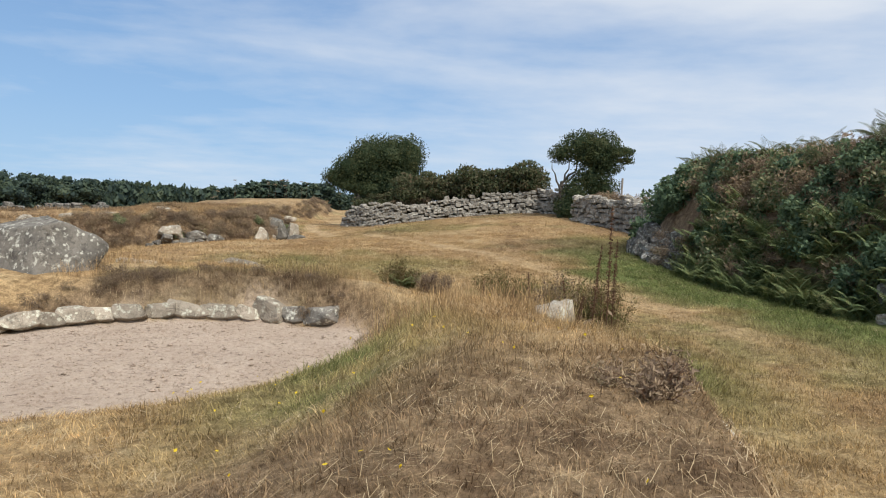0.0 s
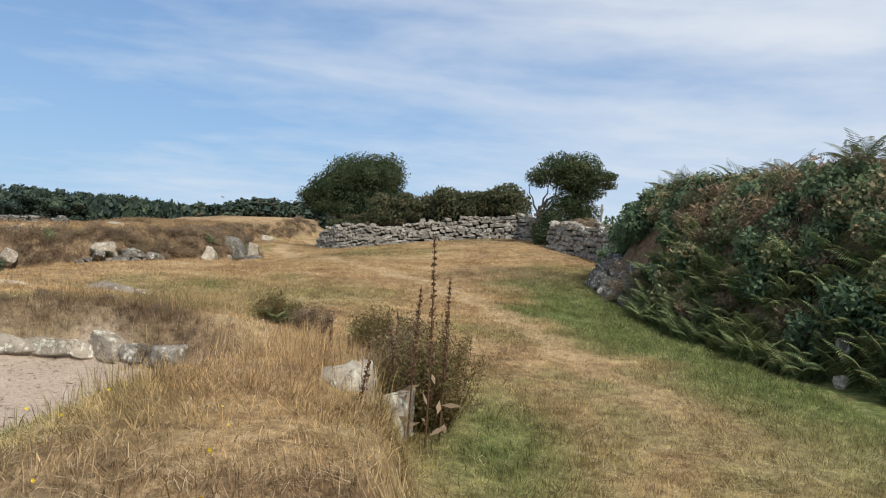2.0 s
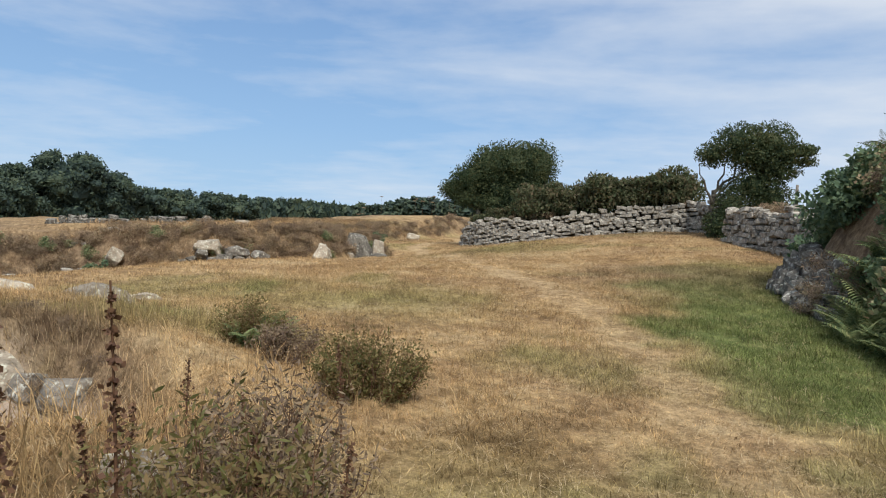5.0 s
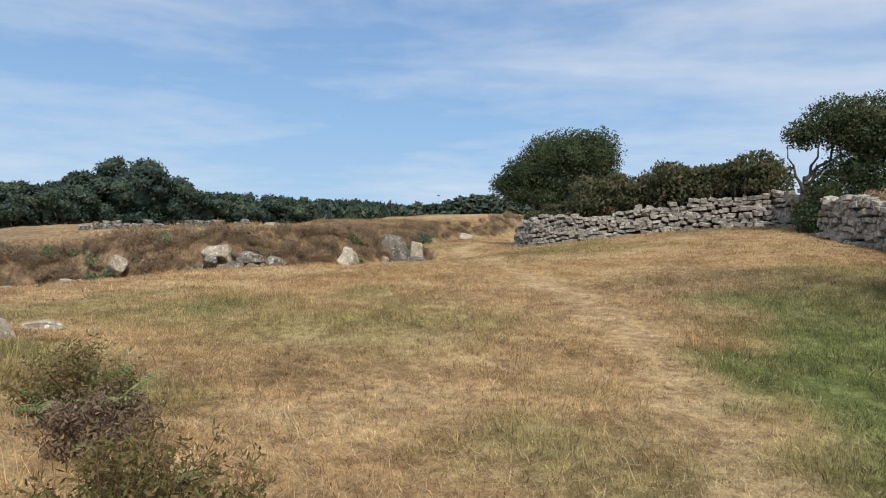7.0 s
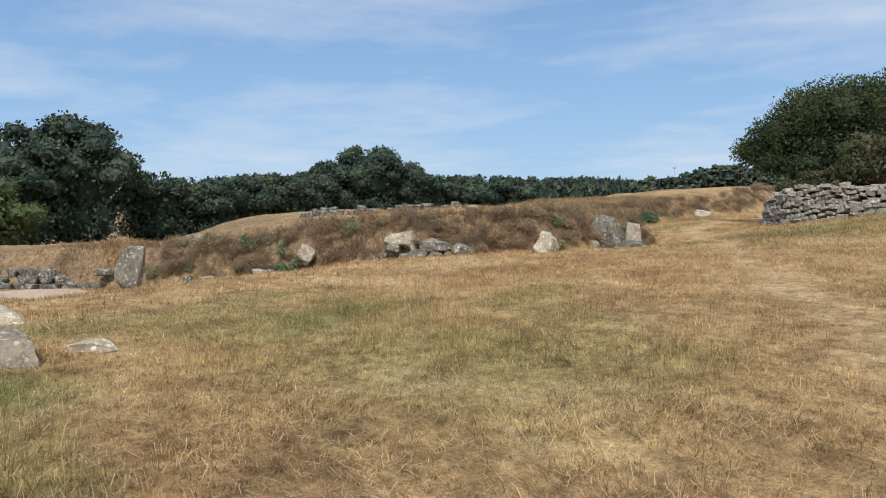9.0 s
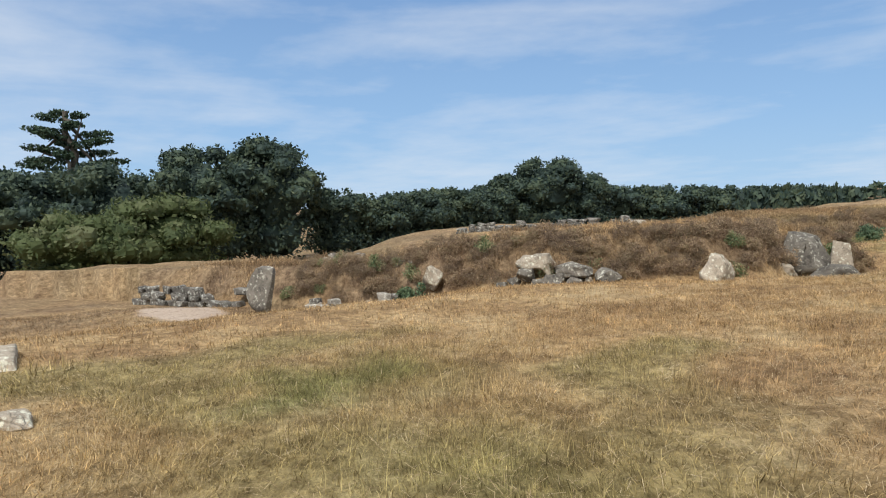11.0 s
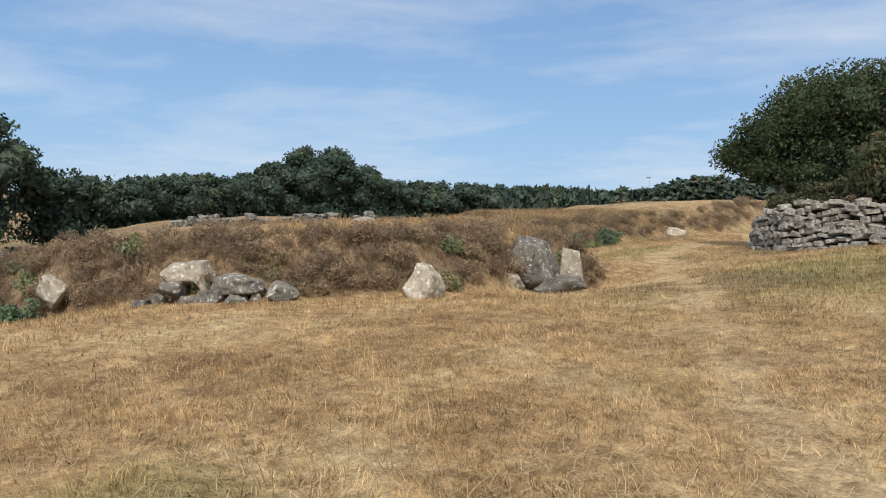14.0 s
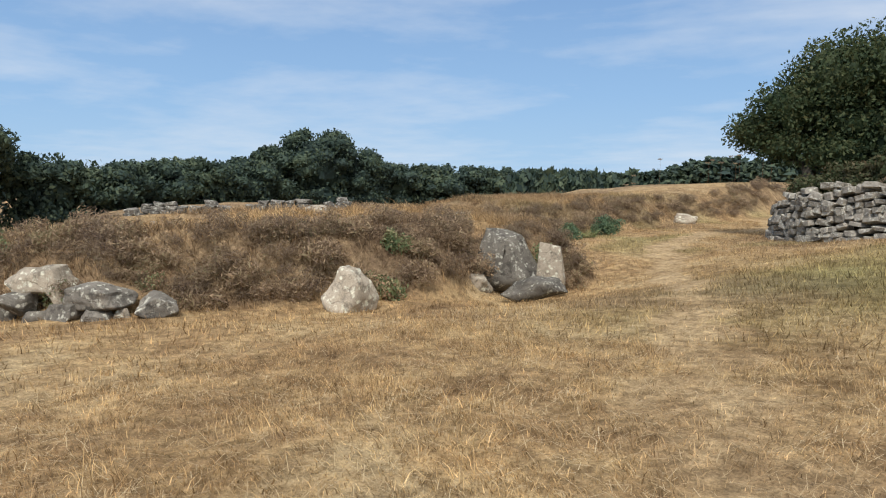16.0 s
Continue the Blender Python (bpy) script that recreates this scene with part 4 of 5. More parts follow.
boulder(1.52, 4.35, (0.85, 0.62, 0.5), 62, 65, GRANITE_PALE, "pale rock at the foot of the grassy bank", base=-0.24, sink=0.05, rough=0.06)

# ---- stones of the long mound ----
boulder(-10.05, 25.95, (0.95, 0.6, 0.62), 35, 71, GRANITE_PALE, "pale granite block with an arched hollow set in the mound", base=-0.28, sink=0.0, hollow=(0.05, -0.32, 0.27))
boulder(-9.2, 26.25, (0.85, 0.6, 0.36), 40, 72, GRANITE, "flat lichened stone set in the mound", base=-0.18, sink=0.0)
boulder(-8.65, 26.75, (0.55, 0.45, 0.34), 50, 73, GRANITE, "low grey stone at the foot of the mound", base=-0.3, sink=0.0)
boulder(-9.45, 25.95, (0.55, 0.4, 0.34), 20, 74, GRANITE, "grey stone at the foot of the mound", base=-0.42, sink=0.0)
boulder(-9.05, 26.15, (0.45, 0.35, 0.3), 60, 75, GRANITE, "grey stone at the foot of the mound", base=-0.42, sink=0.0)
boulder(-8.9, 26.4, (0.22, 0.2, 0.22), 60, 76, GRANITE_PALE, "small pale stone at the foot of the mound", base=-0.35, sink=0.0)
for i, (x, y, z, s) in enumerate([(-10.4, 25.55, -0.45, 0.34), (-10.05, 25.6, -0.3, 0.42), (-9.8, 25.75, -0.5, 0.4), (-10.6, 25.4, -0.6, 0.4), (-10.2, 25.45, -0.65, 0.3), (-9.85, 25.6, -0.62, 0.26)]):
    boulder(x, y, (s, s * 0.8, s * 0.75), 40 * i, 80 + i, GRANITE, "tumbled grey stone below the mound face", base=z, sink=0.0, name="stone", group="tumbled stones of the mound")
boulder(-7.45, 28.85, (0.95, 0.65, 0.72), 40, 90, GRANITE_PALE, "pale triangular stone at the foot of the mound", base=-0.42, sink=0.0, cuts=5, taper=0.5)
boulder(-7.86, 33.08, (1.5, 0.85, 1.2), 38, 91, GRANITE, "great upright granite stone spotted with white lichen", base=-0.60, sink=0.0, cuts=4, rough=0.05, taper=0.3)
boulder(-7.2, 33.55, (0.6, 0.5, 1.0), 20, 92, GRANITE_PALE, "upright pale stone beside a great stone", base=-0.62, sink=0.0, cuts=4, rough=0.05)
boulder(-7.98, 32.2, (0.78, 0.55, 0.44), 38, 93, GRANITE_PALE, "squat lichened stone in front of a great stone", base=-0.6, sink=0.0)
boulder(-6.76, 32.35, (1.15, 0.6, 0.42), 38, 94, GRANITE, "long low lichened stone in front of a great stone", base=-0.56, sink=0.0)
boulder(-9.6, 34.75, (0.9, 0.7, 0.75), 10, 95, GRANITE, "grey block in a gap of the mound", base=-0.2, sink=0.0)
boulder(-10.8, 49.0, (0.85, 0.6, 0.75), 30, 96, GRANITE_PALE, "lone pale stone beside the track", base=-0.42, sink=0.0)
boulder(-16.45, 21.75, (0.95, 0.55, 1.35), 30, 97, GRANITE, "tall leaning slab with grey lichen", lean=(0, 20), base=-1.35, sink=0.0, cuts=4, rough=0.05, taper=0.3)
boulder(-12.6, 24.75, (0.5, 0.35, 0.6), 30, 98, GRANITE_PALE, "leaning pale stone in the mound face", lean=(0, 35), base=-0.65, sink=0.0)
for i, (x, y, z) in enumerate([(-13.9, 25.0, -0.4), (-13.55, 25.1, -0.36), (-14.3, 24.9, -0.42), (-13.2, 25.2, -0.4)]):
    boulder(x, y, (0.42, 0.35, 0.34), 35 * i, 110 + i, GRANITE, "grey stone showing in the mound face", base=z + 0.12, sink=0.0, name="stone", group="stones in the mound face")


def rubble(name, pts, rows, label, step=0.34, z_off=-0.05, blocks=BANK_BLOCKS, deep=0.3, course=0.15):
    """A short run of rough walling built of single stones."""
    root = new(name)
    tagged(root, label, "stone wall")
    for row in range(rows):
        for x, y, h in resample(pts, step):
            if row and pick.random() < 0.55 * row / rows:
                continue
            part("stone", pick.choice(blocks), root, m=pose(x + pick.uniform(-0.08, 0.08), y + 0.08 * row + pick.uniform(-0.06, 0.06), z_at(x, y - 0.4) + z_off + course * (row + 0.5), pick.uniform(-10, 10), pick.uniform(-12, 12), h + pick.uniform(-15, 15)) @ Matrix.Diagonal((step * pick.uniform(0.8, 1.2), deep, course * pick.uniform(1.0, 1.5), 1)))
    return root


rubble("ruined_wall", [(-15.6, 22.75), (-14.2, 23.4), (-12.95, 24.0)], 3, "low tumbled dry-stone facing at the mound foot", blocks=WALL_BLOCKS[:4] + BANK_BLOCKS[:4])
rubble("ruined_wall", [(-22.6, 19.6), (-20.6, 20.6), (-18.6, 21.7)], 3, "low ruined stone wall behind a gravel floor", 0.45, blocks=BANK_BLOCKS, course=0.2)
rubble("ruined_wall", [(-19.6, 25.2), (-18.7, 25.9)], 2, "small stack of pale stones on the mound", 0.3, blocks=WALL_BLOCKS)
rubble("ruined_wall", [(-24, 33.5), (-20.5, 36.5), (-18.6, 38.6)], 3, "low ruined stone wall on the mound", 0.45, blocks=BANK_BLOCKS)
for i, (x, y) in enumerate([(-16.6, 34.5), (-15.4, 35.3), (-14.0, 36.2), (-17.8, 33.2), (-13.2, 33.0), (-19.0, 31.9), (-12.4, 37.2), (-15.0, 31.6)]):
    boulder(x, y, (0.8, 0.6, 0.34), 47 * i, 120 + i, GRANITE_PALE, "pale stone lying on the grassy mound", sink=0.2, name="stone", group="stones on the mound")

# ---- heath and scrub on the mounds ----
for x, y, h in resample(MOUND[2:10], 0.24):
    a = radians(h) + math.pi / 2
    for _ in range(3):
        d = pick.uniform(0.1, 1.15)
        s = pick.uniform(0.42, 0.8)
        if pick.random() < 0.85:
            plant(HEATHS if pick.random() < 0.6 else DEAD, x + d * math.cos(a), y + d * math.sin(a), s, "low russet heather on the mound face", "shrub", "heather on the mound", 0.1)
        elif pick.random() < 0.5:
            plant(BRAMBLE, x + d * math.cos(a), y + d * math.sin(a), s * 0.9, "low bramble on the mound face", "shrub", "brambles on the mound", 0.1)
for x, y, h in resample(MOUND2[:6], 0.3):
    a = radians(h) + math.pi / 2
    d = pick.uniform(0.2, 1.2)
    plant(HEATHS if pick.random() < 0.7 else DEAD, x + d * math.cos(a), y + d * math.sin(a), pick.uniform(0.5, 0.85), "low russet heather on the mound face", "shrub", "heather on the mound", 0.1)
for i, (x, y) in enumerate([(-10.3, 39.4), (-10.2, 40.4), (-10.4, 41.5), (-10.6, 42.5)]):
    plant(IVY if i != 1 else FERNS, x, y, 0.85, "dark green growth at the foot of the mound", "shrub", "", 0.1)
plant(IVY, -12.9, 24.3, 0.9, "dark green bush at the mound foot", "bush", "", 0.1)
# russet tufts round the gravel floor
for i in range(34):
    a = radians(pick.uniform(20, 165))
    q = 3.0 + pick.uniform(0, 0.5)
    plant(HEATHS, PIT[0] + q * math.cos(a), PIT[1] + q * math.sin(a), pick.uniform(0.3, 0.5), "low russet heather behind the stones", "shrub", "heather round the gravel floor", 0.1)

# ---- weeds on the near bank ----
def dock(x, y, tall, seed):
    """A withered dock: stalk with knotted seed whorls."""
    gen = np.random.default_rng(seed)
    root = new("dock_plant")
    root.location = (x, y, z_at(x, y) - 0.04)
    tagged(root, "withered brown dock with knotted seed spikes", "weed", "docks on the bank")
    bend = gen.normal(size=2) * 0.07 * tall
    pts = [(bend[0] * (k / 7) ** 2, bend[1] * (k / 7) ** 2, tall * k / 7) for k in range(8)]
    v, f = tube(pts, [0.009 - 0.0009 * k for k in range(8)], 5)
    part("stalk", mesh_np("stalk", v, f, WEED, True), root)
    t = 0.42 + 0.58 * np.floor(gen.random(int(300 * tall)) * 20) / 20
    c = np.stack([bend[0] * t ** 2, bend[1] * t ** 2, tall * t], 1) + gen.normal(size=(len(t), 3)) * np.array([0.016, 0.016, 0.014]) * (1.35 - t)[:, None] * 1.2
    v, f = quads_at(c, 0.02, 0.7, None, gen)
    tagged(part("seed_spike", mesh_np("seed_spike", v, f, WEED), root), kind="stuff")
    for _ in range(6):
        v, f = quads_at(np.array([[gen.normal() * 0.07, gen.normal() * 0.07, gen.uniform(0.05, 0.4 * tall)]]), 0.17, 0.25, None, gen)
        part("leaf", mesh_np("leaf", v, f, LEAF_DEAD), root)
    return root


for i, (x, y, h) in enumerate([(1.77, 7.98, 1.78), (1.62, 8.05, 1.35), (1.88, 8.2, 1.42), (1.3, 10.9, 0.75), (1.45, 8.6, 0.9), (1.3, 7.3, 0.5), (1.9, 8.9, 0.85), (0.9, 9.4, 0.6), (1.05, 9.6, 0.55), (1.2, 9.9, 0.6), (0.55, 10.3, 0.5), (2.0, 9.3, 0.7)]):
    dock(x, y, h, 300 + i)


def wispy_bush(x, y, wide, tall, seed, label, mat=BUSHY, stems=85):
    """A fine-leaved upright bush: many thin stems set with narrow leaves."""
    gen = np.random.default_rng(seed)
    root = new("wild_bush")
    root.location = (x, y, z_at(x, y) - 0.05)
    tagged(root, label, "bush")
    sv, sf, k, cs = [], [], 0, []
    for _ in range(stems):
        a, q = gen.uniform(0, 2 * math.pi), gen.random() ** 0.7
        foot = Vector((math.cos(a), math.sin(a), 0)) * q * wide * 0.22
        tip = Vector((math.cos(a) * q * wide * 0.55, math.sin(a) * q * wide * 0.55, tall * gen.uniform(0.6, 1.05) * (1 - 0.35 * q * q)))
        p = limb_path(foot, tip, (gen.normal() * 0.04, gen.normal() * 0.04, 0), 5, int(gen.integers(1e6)))
        v, f = tube(p, [0.006, 0.005, 0.004, 0.003, 0.0015], 4)
        sv += v
        sf += [tuple(j + k for j in q_) for q_ in f]
        k += len(v)
        t = gen.uniform(0.08, 1.05, 130)
        base = np.array(foot)[None] * (1 - t)[:, None] + np.array(tip)[None] * t[:, None]
        cs.append(base + gen.normal(size=(130, 3)) * 0.035)
    tagged(part("stem_tangle", mesh_np("stem_tangle", sv, sf, WEED), root), kind="stuff")
    v, f = quads_at(np.concatenate(cs), 0.042, 0.3, None, gen)
    tagged(part("foliage", mesh_np("foliage", v, f, mat), root), kind="stuff")
    return root


wispy_bush(1.72, 8.7, 1.1, 0.98, 401, "tall brown-green bush at the edge of the bank")
wispy_bush(1.5, 9.55, 1.0, 0.85, 402, "dry bush at the edge of the bank", HEATH)
wispy_bush(1.0, 12.1, 1.0, 0.64, 403, "brown-green heathery bush at the bank foot", BUSHY, 75)
wispy_bush(-0.85, 13.35, 0.75, 0.6, 404, "dark brown-green bush at the end of the bank", BUSHY, 50)
wispy_bush(1.2, 4.5, 0.7, 0.24, 405, "low withered bush on the bank edge", LEAF_DEAD, 18)
wispy_bush(-0.2, 12.9, 0.7, 0.45, 406, "low dark bush in dry grass", HEATH, 40)
for i, (x, y) in enumerate([(-0.8, 13.2), (-0.95, 13.4), (-0.65, 13.45), (0.7, 12.3)]):
    plant(FERNS, x, y, 0.85, "small yellowing bracken fern", "fern", "", 0.0)

# ---- far trees and hedges ----
def round_tree(x, y, base, wide, tall, leaves, size, mat, seed, label, squash=1.0):
    r = random.Random(seed)
    blobs = [((0, 0, tall * 0.54), (wide * 0.42, wide * 0.42, tall * 0.40)), ((0, 0, tall * 0.24), (wide * 0.44, wide * 0.44, tall * 0.24))]
    for k in range(26):
        a, u = k * 2.4 + r.uniform(-0.4, 0.4), r.uniform(0.02, 0.96)
        q = wide * 0.42 * math.sqrt(1 - u * u) * r.uniform(0.8, 1.02)
        s = r.uniform(0.09, 0.16) * wide
        blobs.append(((q * math.cos(a), q * math.sin(a), tall * (0.48 + 0.44 * u)), (s, s, s * 0.72 * squash)))
    limbs = [(r.uniform(-0.25, 0.25) * wide, r.uniform(-0.25, 0.25) * wide, r.uniform(0.5, 0.8) * tall) for _ in range(5)]
    return tree("tree", x, y, (0.1, 0.1, tall * 0.35), limbs, blobs, leaves, size, mat, label, base, seed, 0.03 * tall, 0.66)


def polar(deg_left, dist, cx=1.0, cy=18.0):
    a = radians(deg_left)
    return cx - dist * math.sin(a), cy + dist * math.cos(a)


FAR = [  # bearing to the left of +y, distance, foot, width, height
    (77.6, 56, -3.2, 10.0, 10.1), (72.8, 58, -3.2, 9.5, 10.8), (84.2, 62, -3.4, 10.5, 9.2), (89.5, 60, -3.5, 10, 8.8), (95.0, 60, -3.5, 13, 9.2), (104, 60, -3.5, 14, 9),
    (67.0, 61, -3.0, 7, 6.5), (63.5, 63, -3.0, 8, 6.1), (60.0, 66, -2.9, 8, 6.2), (57.0, 68, -2.8, 8, 6.1), (54.0, 72, -2.6, 8, 6.0), (79.2, 66, -3.2, 8, 8.4),
    (49.2, 76, -2.3, 10.0, 9.2), (52.4, 78, -2.4, 7.0, 7.6), (46.0, 78, -2.3, 8.0, 7.2),
    (43.2, 84, -2.0, 8, 5.6), (40.8, 86, -1.8, 7, 5.2), (38.6, 86, -1.8, 8, 5.1), (36.4, 88, -1.6, 7, 4.9), (34.2, 88, -1.5, 8, 4.7), (32.0, 90, -1.3, 7, 4.4), (29.8, 92, -1.2, 8, 4.1), (27.6, 94, -1.0, 8, 3.8)]
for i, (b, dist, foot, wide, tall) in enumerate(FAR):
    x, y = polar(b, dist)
    round_tree(x, y, foot, wide, tall, 10500 if dist < 80 else 5000, 0.36 if dist < 80 else 0.44, LEAF_FAR_HAZY, 500 + i, "dense dark green broadleaf tree in the far tree belt")
x, y = polar(81.8, 46)
round_tree(x, y, -2.6, 9, 5.0, 7000, 0.3, LEAF_OLIVE, 560, "olive-green rounded shrub before the tree belt")
x, y = polar(87.0, 44)
round_tree(x, y, -2.8, 9, 4.2, 6000, 0.3, LEAF_OLIVE, 561, "olive-green rounded shrub before the tree belt")


def cypress(x, y, base, tall, seed):
    gen = np.random.default_rng(seed)
    blobs = []
    limbs = []
    for k in range(26):
        h = tall * (0.35 + 0.63 * k / 26)
        a = k * 2.4
        q = 0.44 * tall * (1.12 - 0.8 * k / 26) * gen.uniform(0.55, 1.0)
        e = (q * math.cos(a), q * math.sin(a), h + 0.14 * q)
        limbs.append(e)
        for s in (0.45, 0.75, 1.0):
            blobs.append(((e[0] * s, e[1] * s, h + 0.14 * q * s), (0.2 * q + 0.35, 0.2 * q + 0.35, 0.34)))
    return tree("cypress_tree", x, y, (0, 0, tall * 0.97), limbs[::3], blobs, 11000, 0.36, LEAF_CONIFER, "dark flat-topped cypress in the tree belt", base, seed, 0.03 * tall)


x, y = polar(86.8, 74)
cypress(x, y, -3.4, 15.0, 570)

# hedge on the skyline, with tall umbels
HEDGE_FAR = bush_mesh("hedge_bush", 600, LEAF_FAR_HAZY, 1500, 0.16), bush_mesh("hedge_bush", 601, LEAF_FAR_HAZY, 1500, 0.13)
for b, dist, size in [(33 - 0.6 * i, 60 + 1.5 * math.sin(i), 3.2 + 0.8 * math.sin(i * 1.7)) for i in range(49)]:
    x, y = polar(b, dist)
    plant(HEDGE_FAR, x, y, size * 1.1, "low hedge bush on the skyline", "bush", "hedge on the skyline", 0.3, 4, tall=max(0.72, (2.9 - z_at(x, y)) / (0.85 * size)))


def umbel(x, y, tall, seed):
    gen = np.random.default_rng(seed)
    root = new("hogweed")
    root.location = (x, y, z_at(x, y))
    tagged(root, "dry hogweed stem with flat seed heads", "weed", "hogweeds on the skyline")
    v, f = tube([(0, 0, 0), (0.05, 0, tall * 0.5), (0.02, 0.04, tall)], [0.009, 0.008, 0.005], 5)
    part("stem", mesh_np("stem", v, f, WEED), root)
    c = np.stack([gen.uniform(-0.16, 0.16, 60), gen.uniform(-0.16, 0.16, 60), tall + gen.uniform(-0.03, 0.06, 60)], 1)
    v, f = quads_at(c, 0.07, 0.7, np.tile((0, 0, 2.0), (60, 1)), gen)
    tagged(part("seed_head", mesh_np("seed_head", v, f, LEAF_DEAD), root), kind="stuff")


for i in range(26):
    x, y = polar(pick.uniform(6, 31), pick.uniform(55, 58.5))
    umbel(x, y, pick.uniform(1.3, 2.1), 700 + i)

# fence post by the walls
post = new("fence_post")
post.location = (8.3, 33.2, z_at(8.3, 33.2) - 0.05)
tagged(post, "grey weathered wooden fence post", "post")
v, f = tube([(0, 0, -0.2), (0, 0, 0.6), (0.01, 0, 1.2)], [0.05, 0.048, 0.045], 8)
part("shaft", mesh_np("shaft", v, f + [tuple(range(16, 24))[:4]], WOOD), post)

# ---- gravel and grass ----
def scatter_pebbles(n, seed):
    gen = np.random.default_rng(seed)
    a = gen.uniform(-math.pi, math.pi, n)
    q = pit_rim(a) * np.sqrt(gen.random(n))
    x, y = PIT[0] + q * np.cos(a), PIT[1] + q * np.sin(a)
    s = gen.uniform(0.006, 0.017, n) * (1 + 1.5 * (gen.random(n) > 0.96))
    z = land(x, y) + s * 0.3
    octa = np.array([(1, 0, 0), (0, 1, 0), (-1, 0, 0), (0, -1, 0), (0, 0, 0.7), (0, 0, -0.7)])
    tri = np.array([(0, 1, 4), (1, 2, 4), (2, 3, 4), (3, 0, 4), (1, 0, 5), (2, 1, 5), (3, 2, 5), (0, 3, 5)])
    rot = gen.uniform(0, 2 * math.pi, n)
    ox = octa[None, :, 0] * np.cos(rot)[:, None] - octa[None, :, 1] * np.sin(rot)[:, None]
    oy = octa[None, :, 0] * np.sin(rot)[:, None] + octa[None, :, 1] * np.cos(rot)[:, None]
    v = np.stack([x[:, None] + ox * s[:, None] * gen.uniform(0.7, 1.4, n)[:, None], y[:, None] + oy * s[:, None], z[:, None] + octa[None, :, 2] * s[:, None]], -1).reshape(-1, 3)
    f = (tri[None] + 6 * np.arange(n)[:, None, None]).reshape(-1, 3)
    ob = new("pebbles", mesh_np("pebbles", v, f, GROUND, False, {"gravel": np.ones(len(v))}))
    tagged(ob, "scattered pale pebbles on the gravel floor", "pebbles", kind="stuff")


scatter_pebbles(4000, 801)


def blades(name, n, box, tall, wide, seed, label, keep, lean=0.55, plain=False):
    """Grass blades, each a bent pair of triangles, over a plan box; keep(x, y, marks) gives density 0..1 and a factor on height."""
    gen = np.random.default_rng(seed)
    x, y = gen.uniform(box[0], box[1], n), gen.uniform(box[2], box[3], n)
    marks = turf_marks(x, y)
    dens, high = keep(x, y, marks)
    dens = dens * (0.25 + 1.1 * value_noise(x, y, 0.22, 31)) * (0.5 + 0.8 * value_noise(x, y, 0.9, 32))
    ok = gen.random(n) < dens
    x, y, high = x[ok], y[ok], high[ok]
    marks = {k: v[ok] for k, v in marks.items()}
    n = len(x)
    z = land(x, y) - 0.01
    h = tall * gen.uniform(0.35, 1.15, n) * high * (0.6 + 0.8 * value_noise(x, y, 0.5, 33))
    wind = 2 * math.pi * value_noise(x, y, 0.7, 34)
    a = np.where(gen.random(n) < 0.3, wind, gen.uniform(0, 2 * math.pi, n))
    q = h * lean * gen.uniform(0.1, 1.6, n)
    s = gen.uniform(0, 2 * math.pi, n)
    w = wide * gen.uniform(0.6, 1.4, n)
    wx, wy = np.cos(s) * w / 2, np.sin(s) * w / 2
    dx, dy = np.cos(a) * q, np.sin(a) * q
    mx_, my_, mz_ = x + dx * 0.38, y + dy * 0.38, z + h * 0.58
    v = np.stack([np.stack([x - wx, y - wy, z], 1), np.stack([x + wx, y + wy, z], 1),
                  np.stack([mx_ + wx * 0.75, my_ + wy * 0.75, mz_], 1), np.stack([mx_ - wx * 0.75, my_ - wy * 0.75, mz_], 1),
                  np.stack([x + dx, y + dy, z + h * (1 - 0.25 * lean)], 1)], 1).reshape(-1, 3)
    if plain:
        v = v.reshape(-1, 5, 3)[:, [0, 1, 4]].reshape(-1, 3)
        ob = new(name, mesh_np(name, v, np.arange(3 * n).reshape(n, 3), GRASS, False, {key: np.repeat(val, 3) for key, val in marks.items()}))
        return tagged(ob, label, "grass", kind="stuff")
    k = 5 * np.arange(n)[:, None]
    f = np.concatenate([k + np.array([[0, 1, 2]]), k + np.array([[0, 2, 3]]), k + np.array([[3, 2, 4]])], 1).reshape(-1, 3)
    ob = new(name, mesh_np(name, v, f, GRASS, False, {key: np.repeat(val, 5) for key, val in marks.items()}))
    return tagged(ob, label, "grass", kind="stuff")


def lawn(x, y, m):
    d, _ = to_line(x, y, HEDGE)
    dm, _ = to_line(x, y, MOUND)
    dr, sr = to_line(x, y, RING)
    dens = (1 - m["gravel"]) * (1 - 0.7 * m["path"]) * (d < 0.5)
    high = 0.75 + 0.5 * m["green"] - 0.45 * m["path"]
    tuft = smooth01(1.5, 0.6, np.abs(dr)) * (0.1 + 0.9 * smooth01(4.5, 7.5, y))
    high = high * (1 + 0.75 * tuft) * (1 + 0.5 * smooth01(-0.4, 0.4, dm))
    return dens, high


def far_keep(x, y, m):
    dens, high = lawn(x, y, m)
    inside = (x > -5.5) & (x < 6.5) & (y < 28)
    da, _ = to_line(x, y, WALL_A)
    return dens * ~inside * (da < 0), high


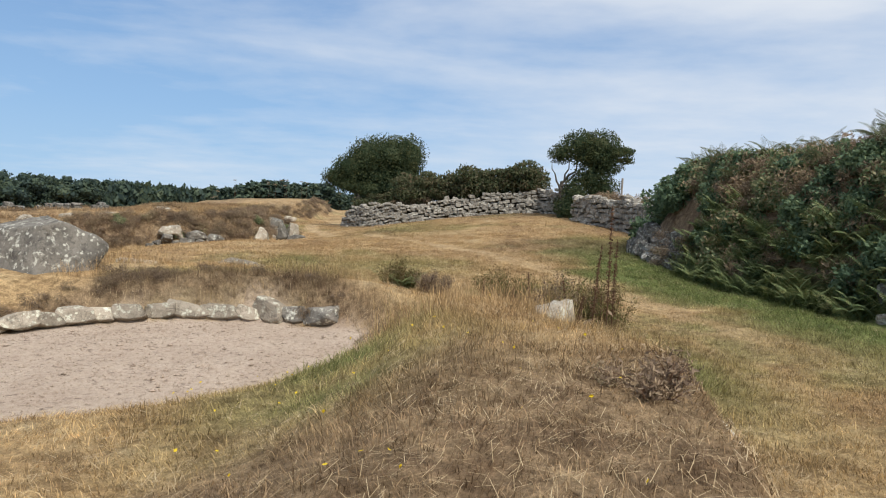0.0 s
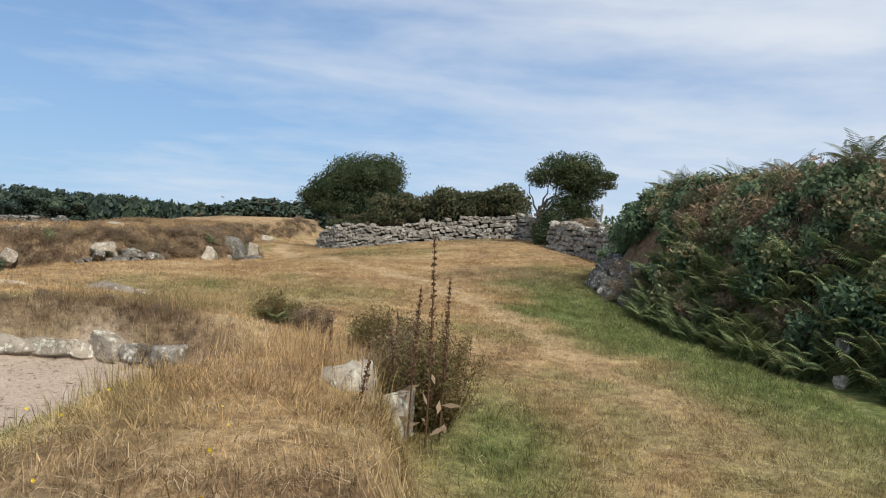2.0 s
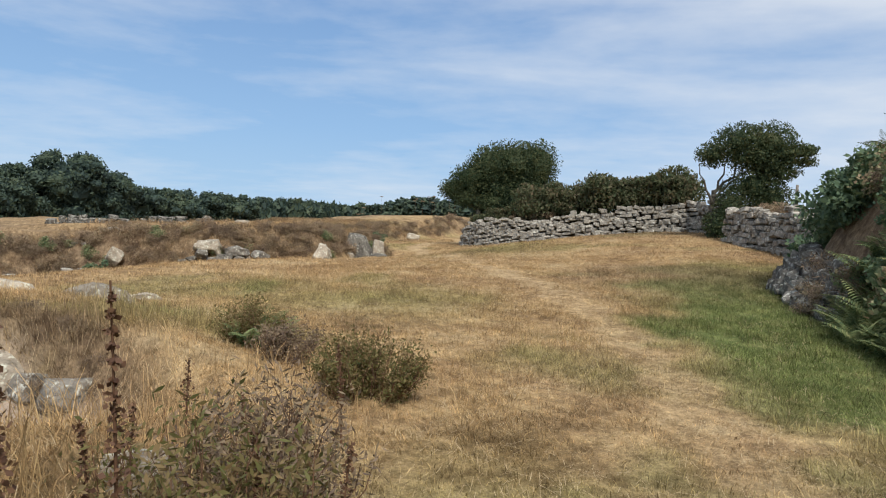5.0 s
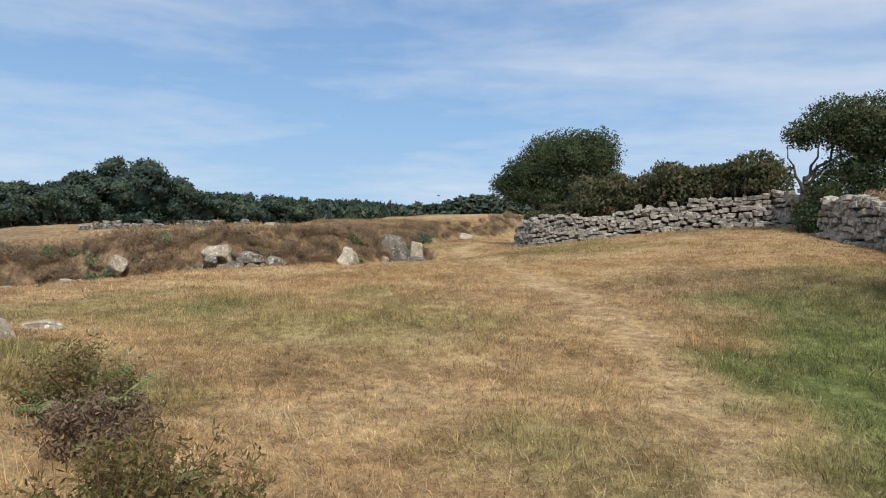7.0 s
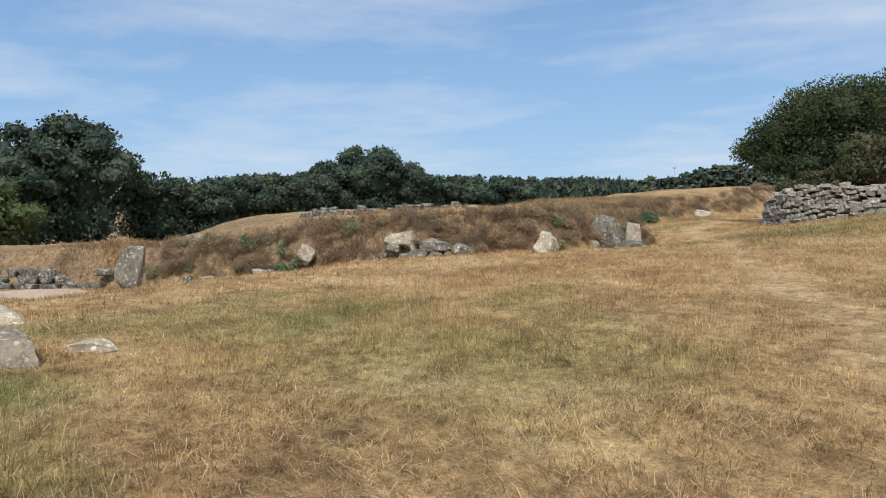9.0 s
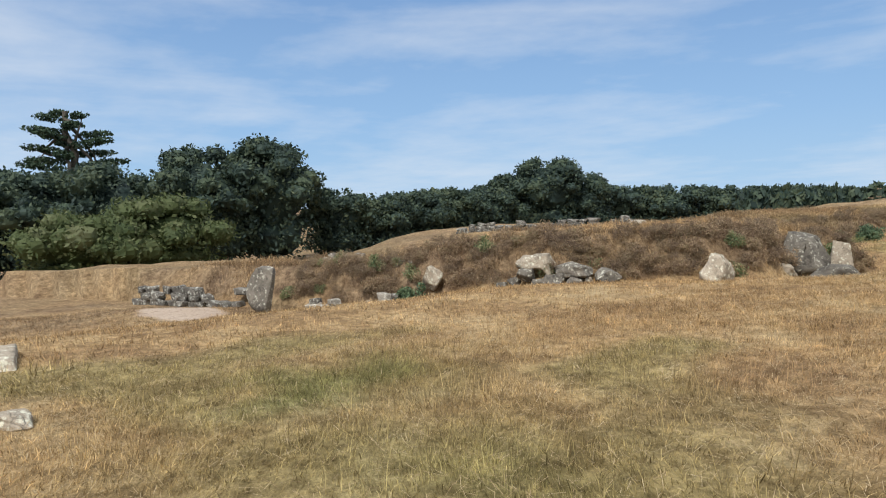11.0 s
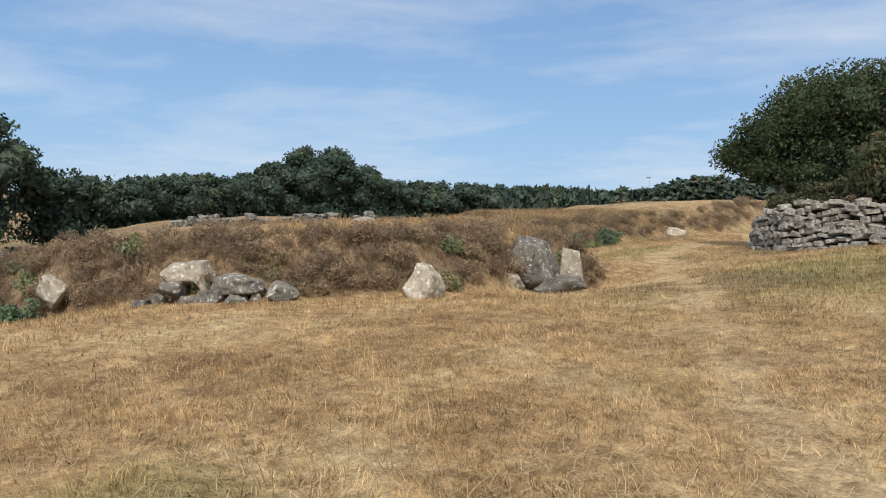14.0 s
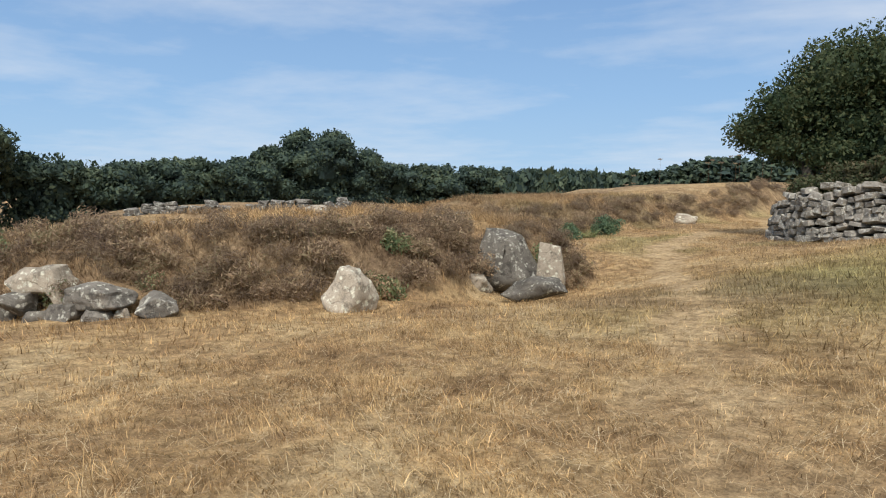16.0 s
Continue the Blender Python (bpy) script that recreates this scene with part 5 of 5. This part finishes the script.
blades("meadow_grass", 290000, (-5.5, 6.5, 1.0, 28), 0.105, 0.0058, 901, "short sun-dried meadow grass", lawn, 0.8)
blades("meadow_turf", 750000, (-5.5, 6.5, 1.0, 28), 0.075, 0.0062, 907, "low matted dry turf of the field", lawn, 0.8, True)
def mound_keep(x, y, m):
    d, _ = to_line(x, y, MOUND)
    d2, _ = to_line(x, y, MOUND2)
    on = np.maximum(smooth01(-0.1, 0.3, d) * smooth01(14, 10, d), smooth01(-0.1, 0.3, d2) * smooth01(12, 8, d2))
    return on * (0.45 + 0.75 * smooth01(2.6, 1.6, d)) * smooth01(0.1, 0.45, value_noise(x, y, 0.7, 42)), 0.6 + 0.6 * value_noise(x, y, 0.8, 41)


blades("mound_tufts", 260000, (-22, -6.5, 19.5, 50), 0.27, 0.012, 903, "long tawny grass hanging over the mounds", mound_keep, 0.8)
blades("mound_grass", 380000, (-20, 7.5, 14, 52), 0.12, 0.013, 902, "coarse dry grass of the field and mounds", far_keep, 0.55, True)


def bank_keep(x, y, m):
    d, s = to_line(x, y, RING)
    on = np.maximum(smooth01(1.5, 0.8, np.abs(d)), 0.8 * smooth01(2.4, 1.6, np.abs(d)) * (y > 9)) * (y > 4.5) * (1 - m["gravel"])
    return on * smooth01(0.3, 0.65, value_noise(x, y, 0.8, 51)), (0.6 + 0.6 * value_noise(x, y, 0.6, 52)) * (0.4 + 0.6 * smooth01(5, 8, y))


blades("tall_grass", 60000, (-6.5, 2.2, 2.0, 15.5), 0.40, 0.0045, 904, "tall pale grass gone to seed on the bank", bank_keep, 0.4)


def stalk_keep(x, y, m):
    return smooth01(0.45, 0.75, value_noise(x, y, 1.3, 55)) * (1 - m["gravel"]) * (1 - m["path"]) * smooth01(6.2, 5.0, x), 0.7 + 0.5 * value_noise(x, y, 0.7, 56)


blades("seed_stalks", 26000, (-6.5, 4.0, 9.5, 24), 0.27, 0.0038, 908, "pale flowering grass stalks standing above the turf", stalk_keep, 0.45)


def litter(n, box, seed):
    """Loose straw lying on the turf, one thin strip each."""
    gen = np.random.default_rng(seed)
    x, y = gen.uniform(box[0], box[1], n), gen.uniform(box[2], box[3], n)
    m = turf_marks(x, y)
    d, _ = to_line(x, y, HEDGE)
    ok = (gen.random(n) < (0.35 + 0.65 * value_noise(x, y, 0.8, 61)) * (1 - m["gravel"]) * (1 - 0.6 * m["green"])) & (d < -0.1)
    x, y = x[ok], y[ok]
    n = len(x)
    a, l = 2 * math.pi * value_noise(x, y, 0.6, 62) * 1.5 + gen.normal(size=n) * 0.8, gen.uniform(0.03, 0.13, n)
    dx, dy = np.cos(a) * l, np.sin(a) * l
    w = gen.uniform(0.0007, 0.0016, n)
    ox, oy = -np.sin(a) * w, np.cos(a) * w
    z0, z1 = land(x, y) + gen.uniform(0.015, 0.05, n), land(x + dx, y + dy) + gen.uniform(0.015, 0.075, n)
    v = np.stack([np.stack([x - ox, y - oy, z0], 1), np.stack([x + ox, y + oy, z0], 1), np.stack([x + dx + ox, y + dy + oy, z1], 1), np.stack([x + dx - ox, y + dy - oy, z1], 1)], 1).reshape(-1, 3)
    ob = new("straw_litter", mesh_np("straw_litter", v, np.arange(4 * n).reshape(n, 4), STRAW))
    return tagged(ob, "loose pale straw lying on the turf", "straw", kind="stuff")


STRAW = plant_mat("straw", [(0.34, 0.24, 0.13), (0.52, 0.40, 0.235), (0.68, 0.56, 0.37)], 0.25)
litter(150000, (-6, 6.5, 1.5, 30), 905)


def flowers(n, seed):
    """Small yellow flower heads standing in the bank grass."""
    gen = np.random.default_rng(seed)
    x, y = gen.uniform(-3.0, 1.2, n), gen.uniform(2.4, 9.5, n)
    ok = np.hypot(x - PIT[0], y - PIT[1]) > 3.2
    x, y = x[ok], y[ok]
    c_ = np.stack([x, y, land(x, y) + gen.uniform(0.06, 0.16, len(x))], 1)
    v, f = quads_at(np.repeat(c_, 2, 0), 0.022, 0.9, np.tile((0, 0, 3.0), (2 * len(x), 1)), gen)
    ob = new("yellow_flowers", mesh_np("yellow_flowers", v, f, YELLOW))
    return tagged(ob, "small yellow flowers in the dry grass", "flowers", kind="stuff")


flowers(70, 906)
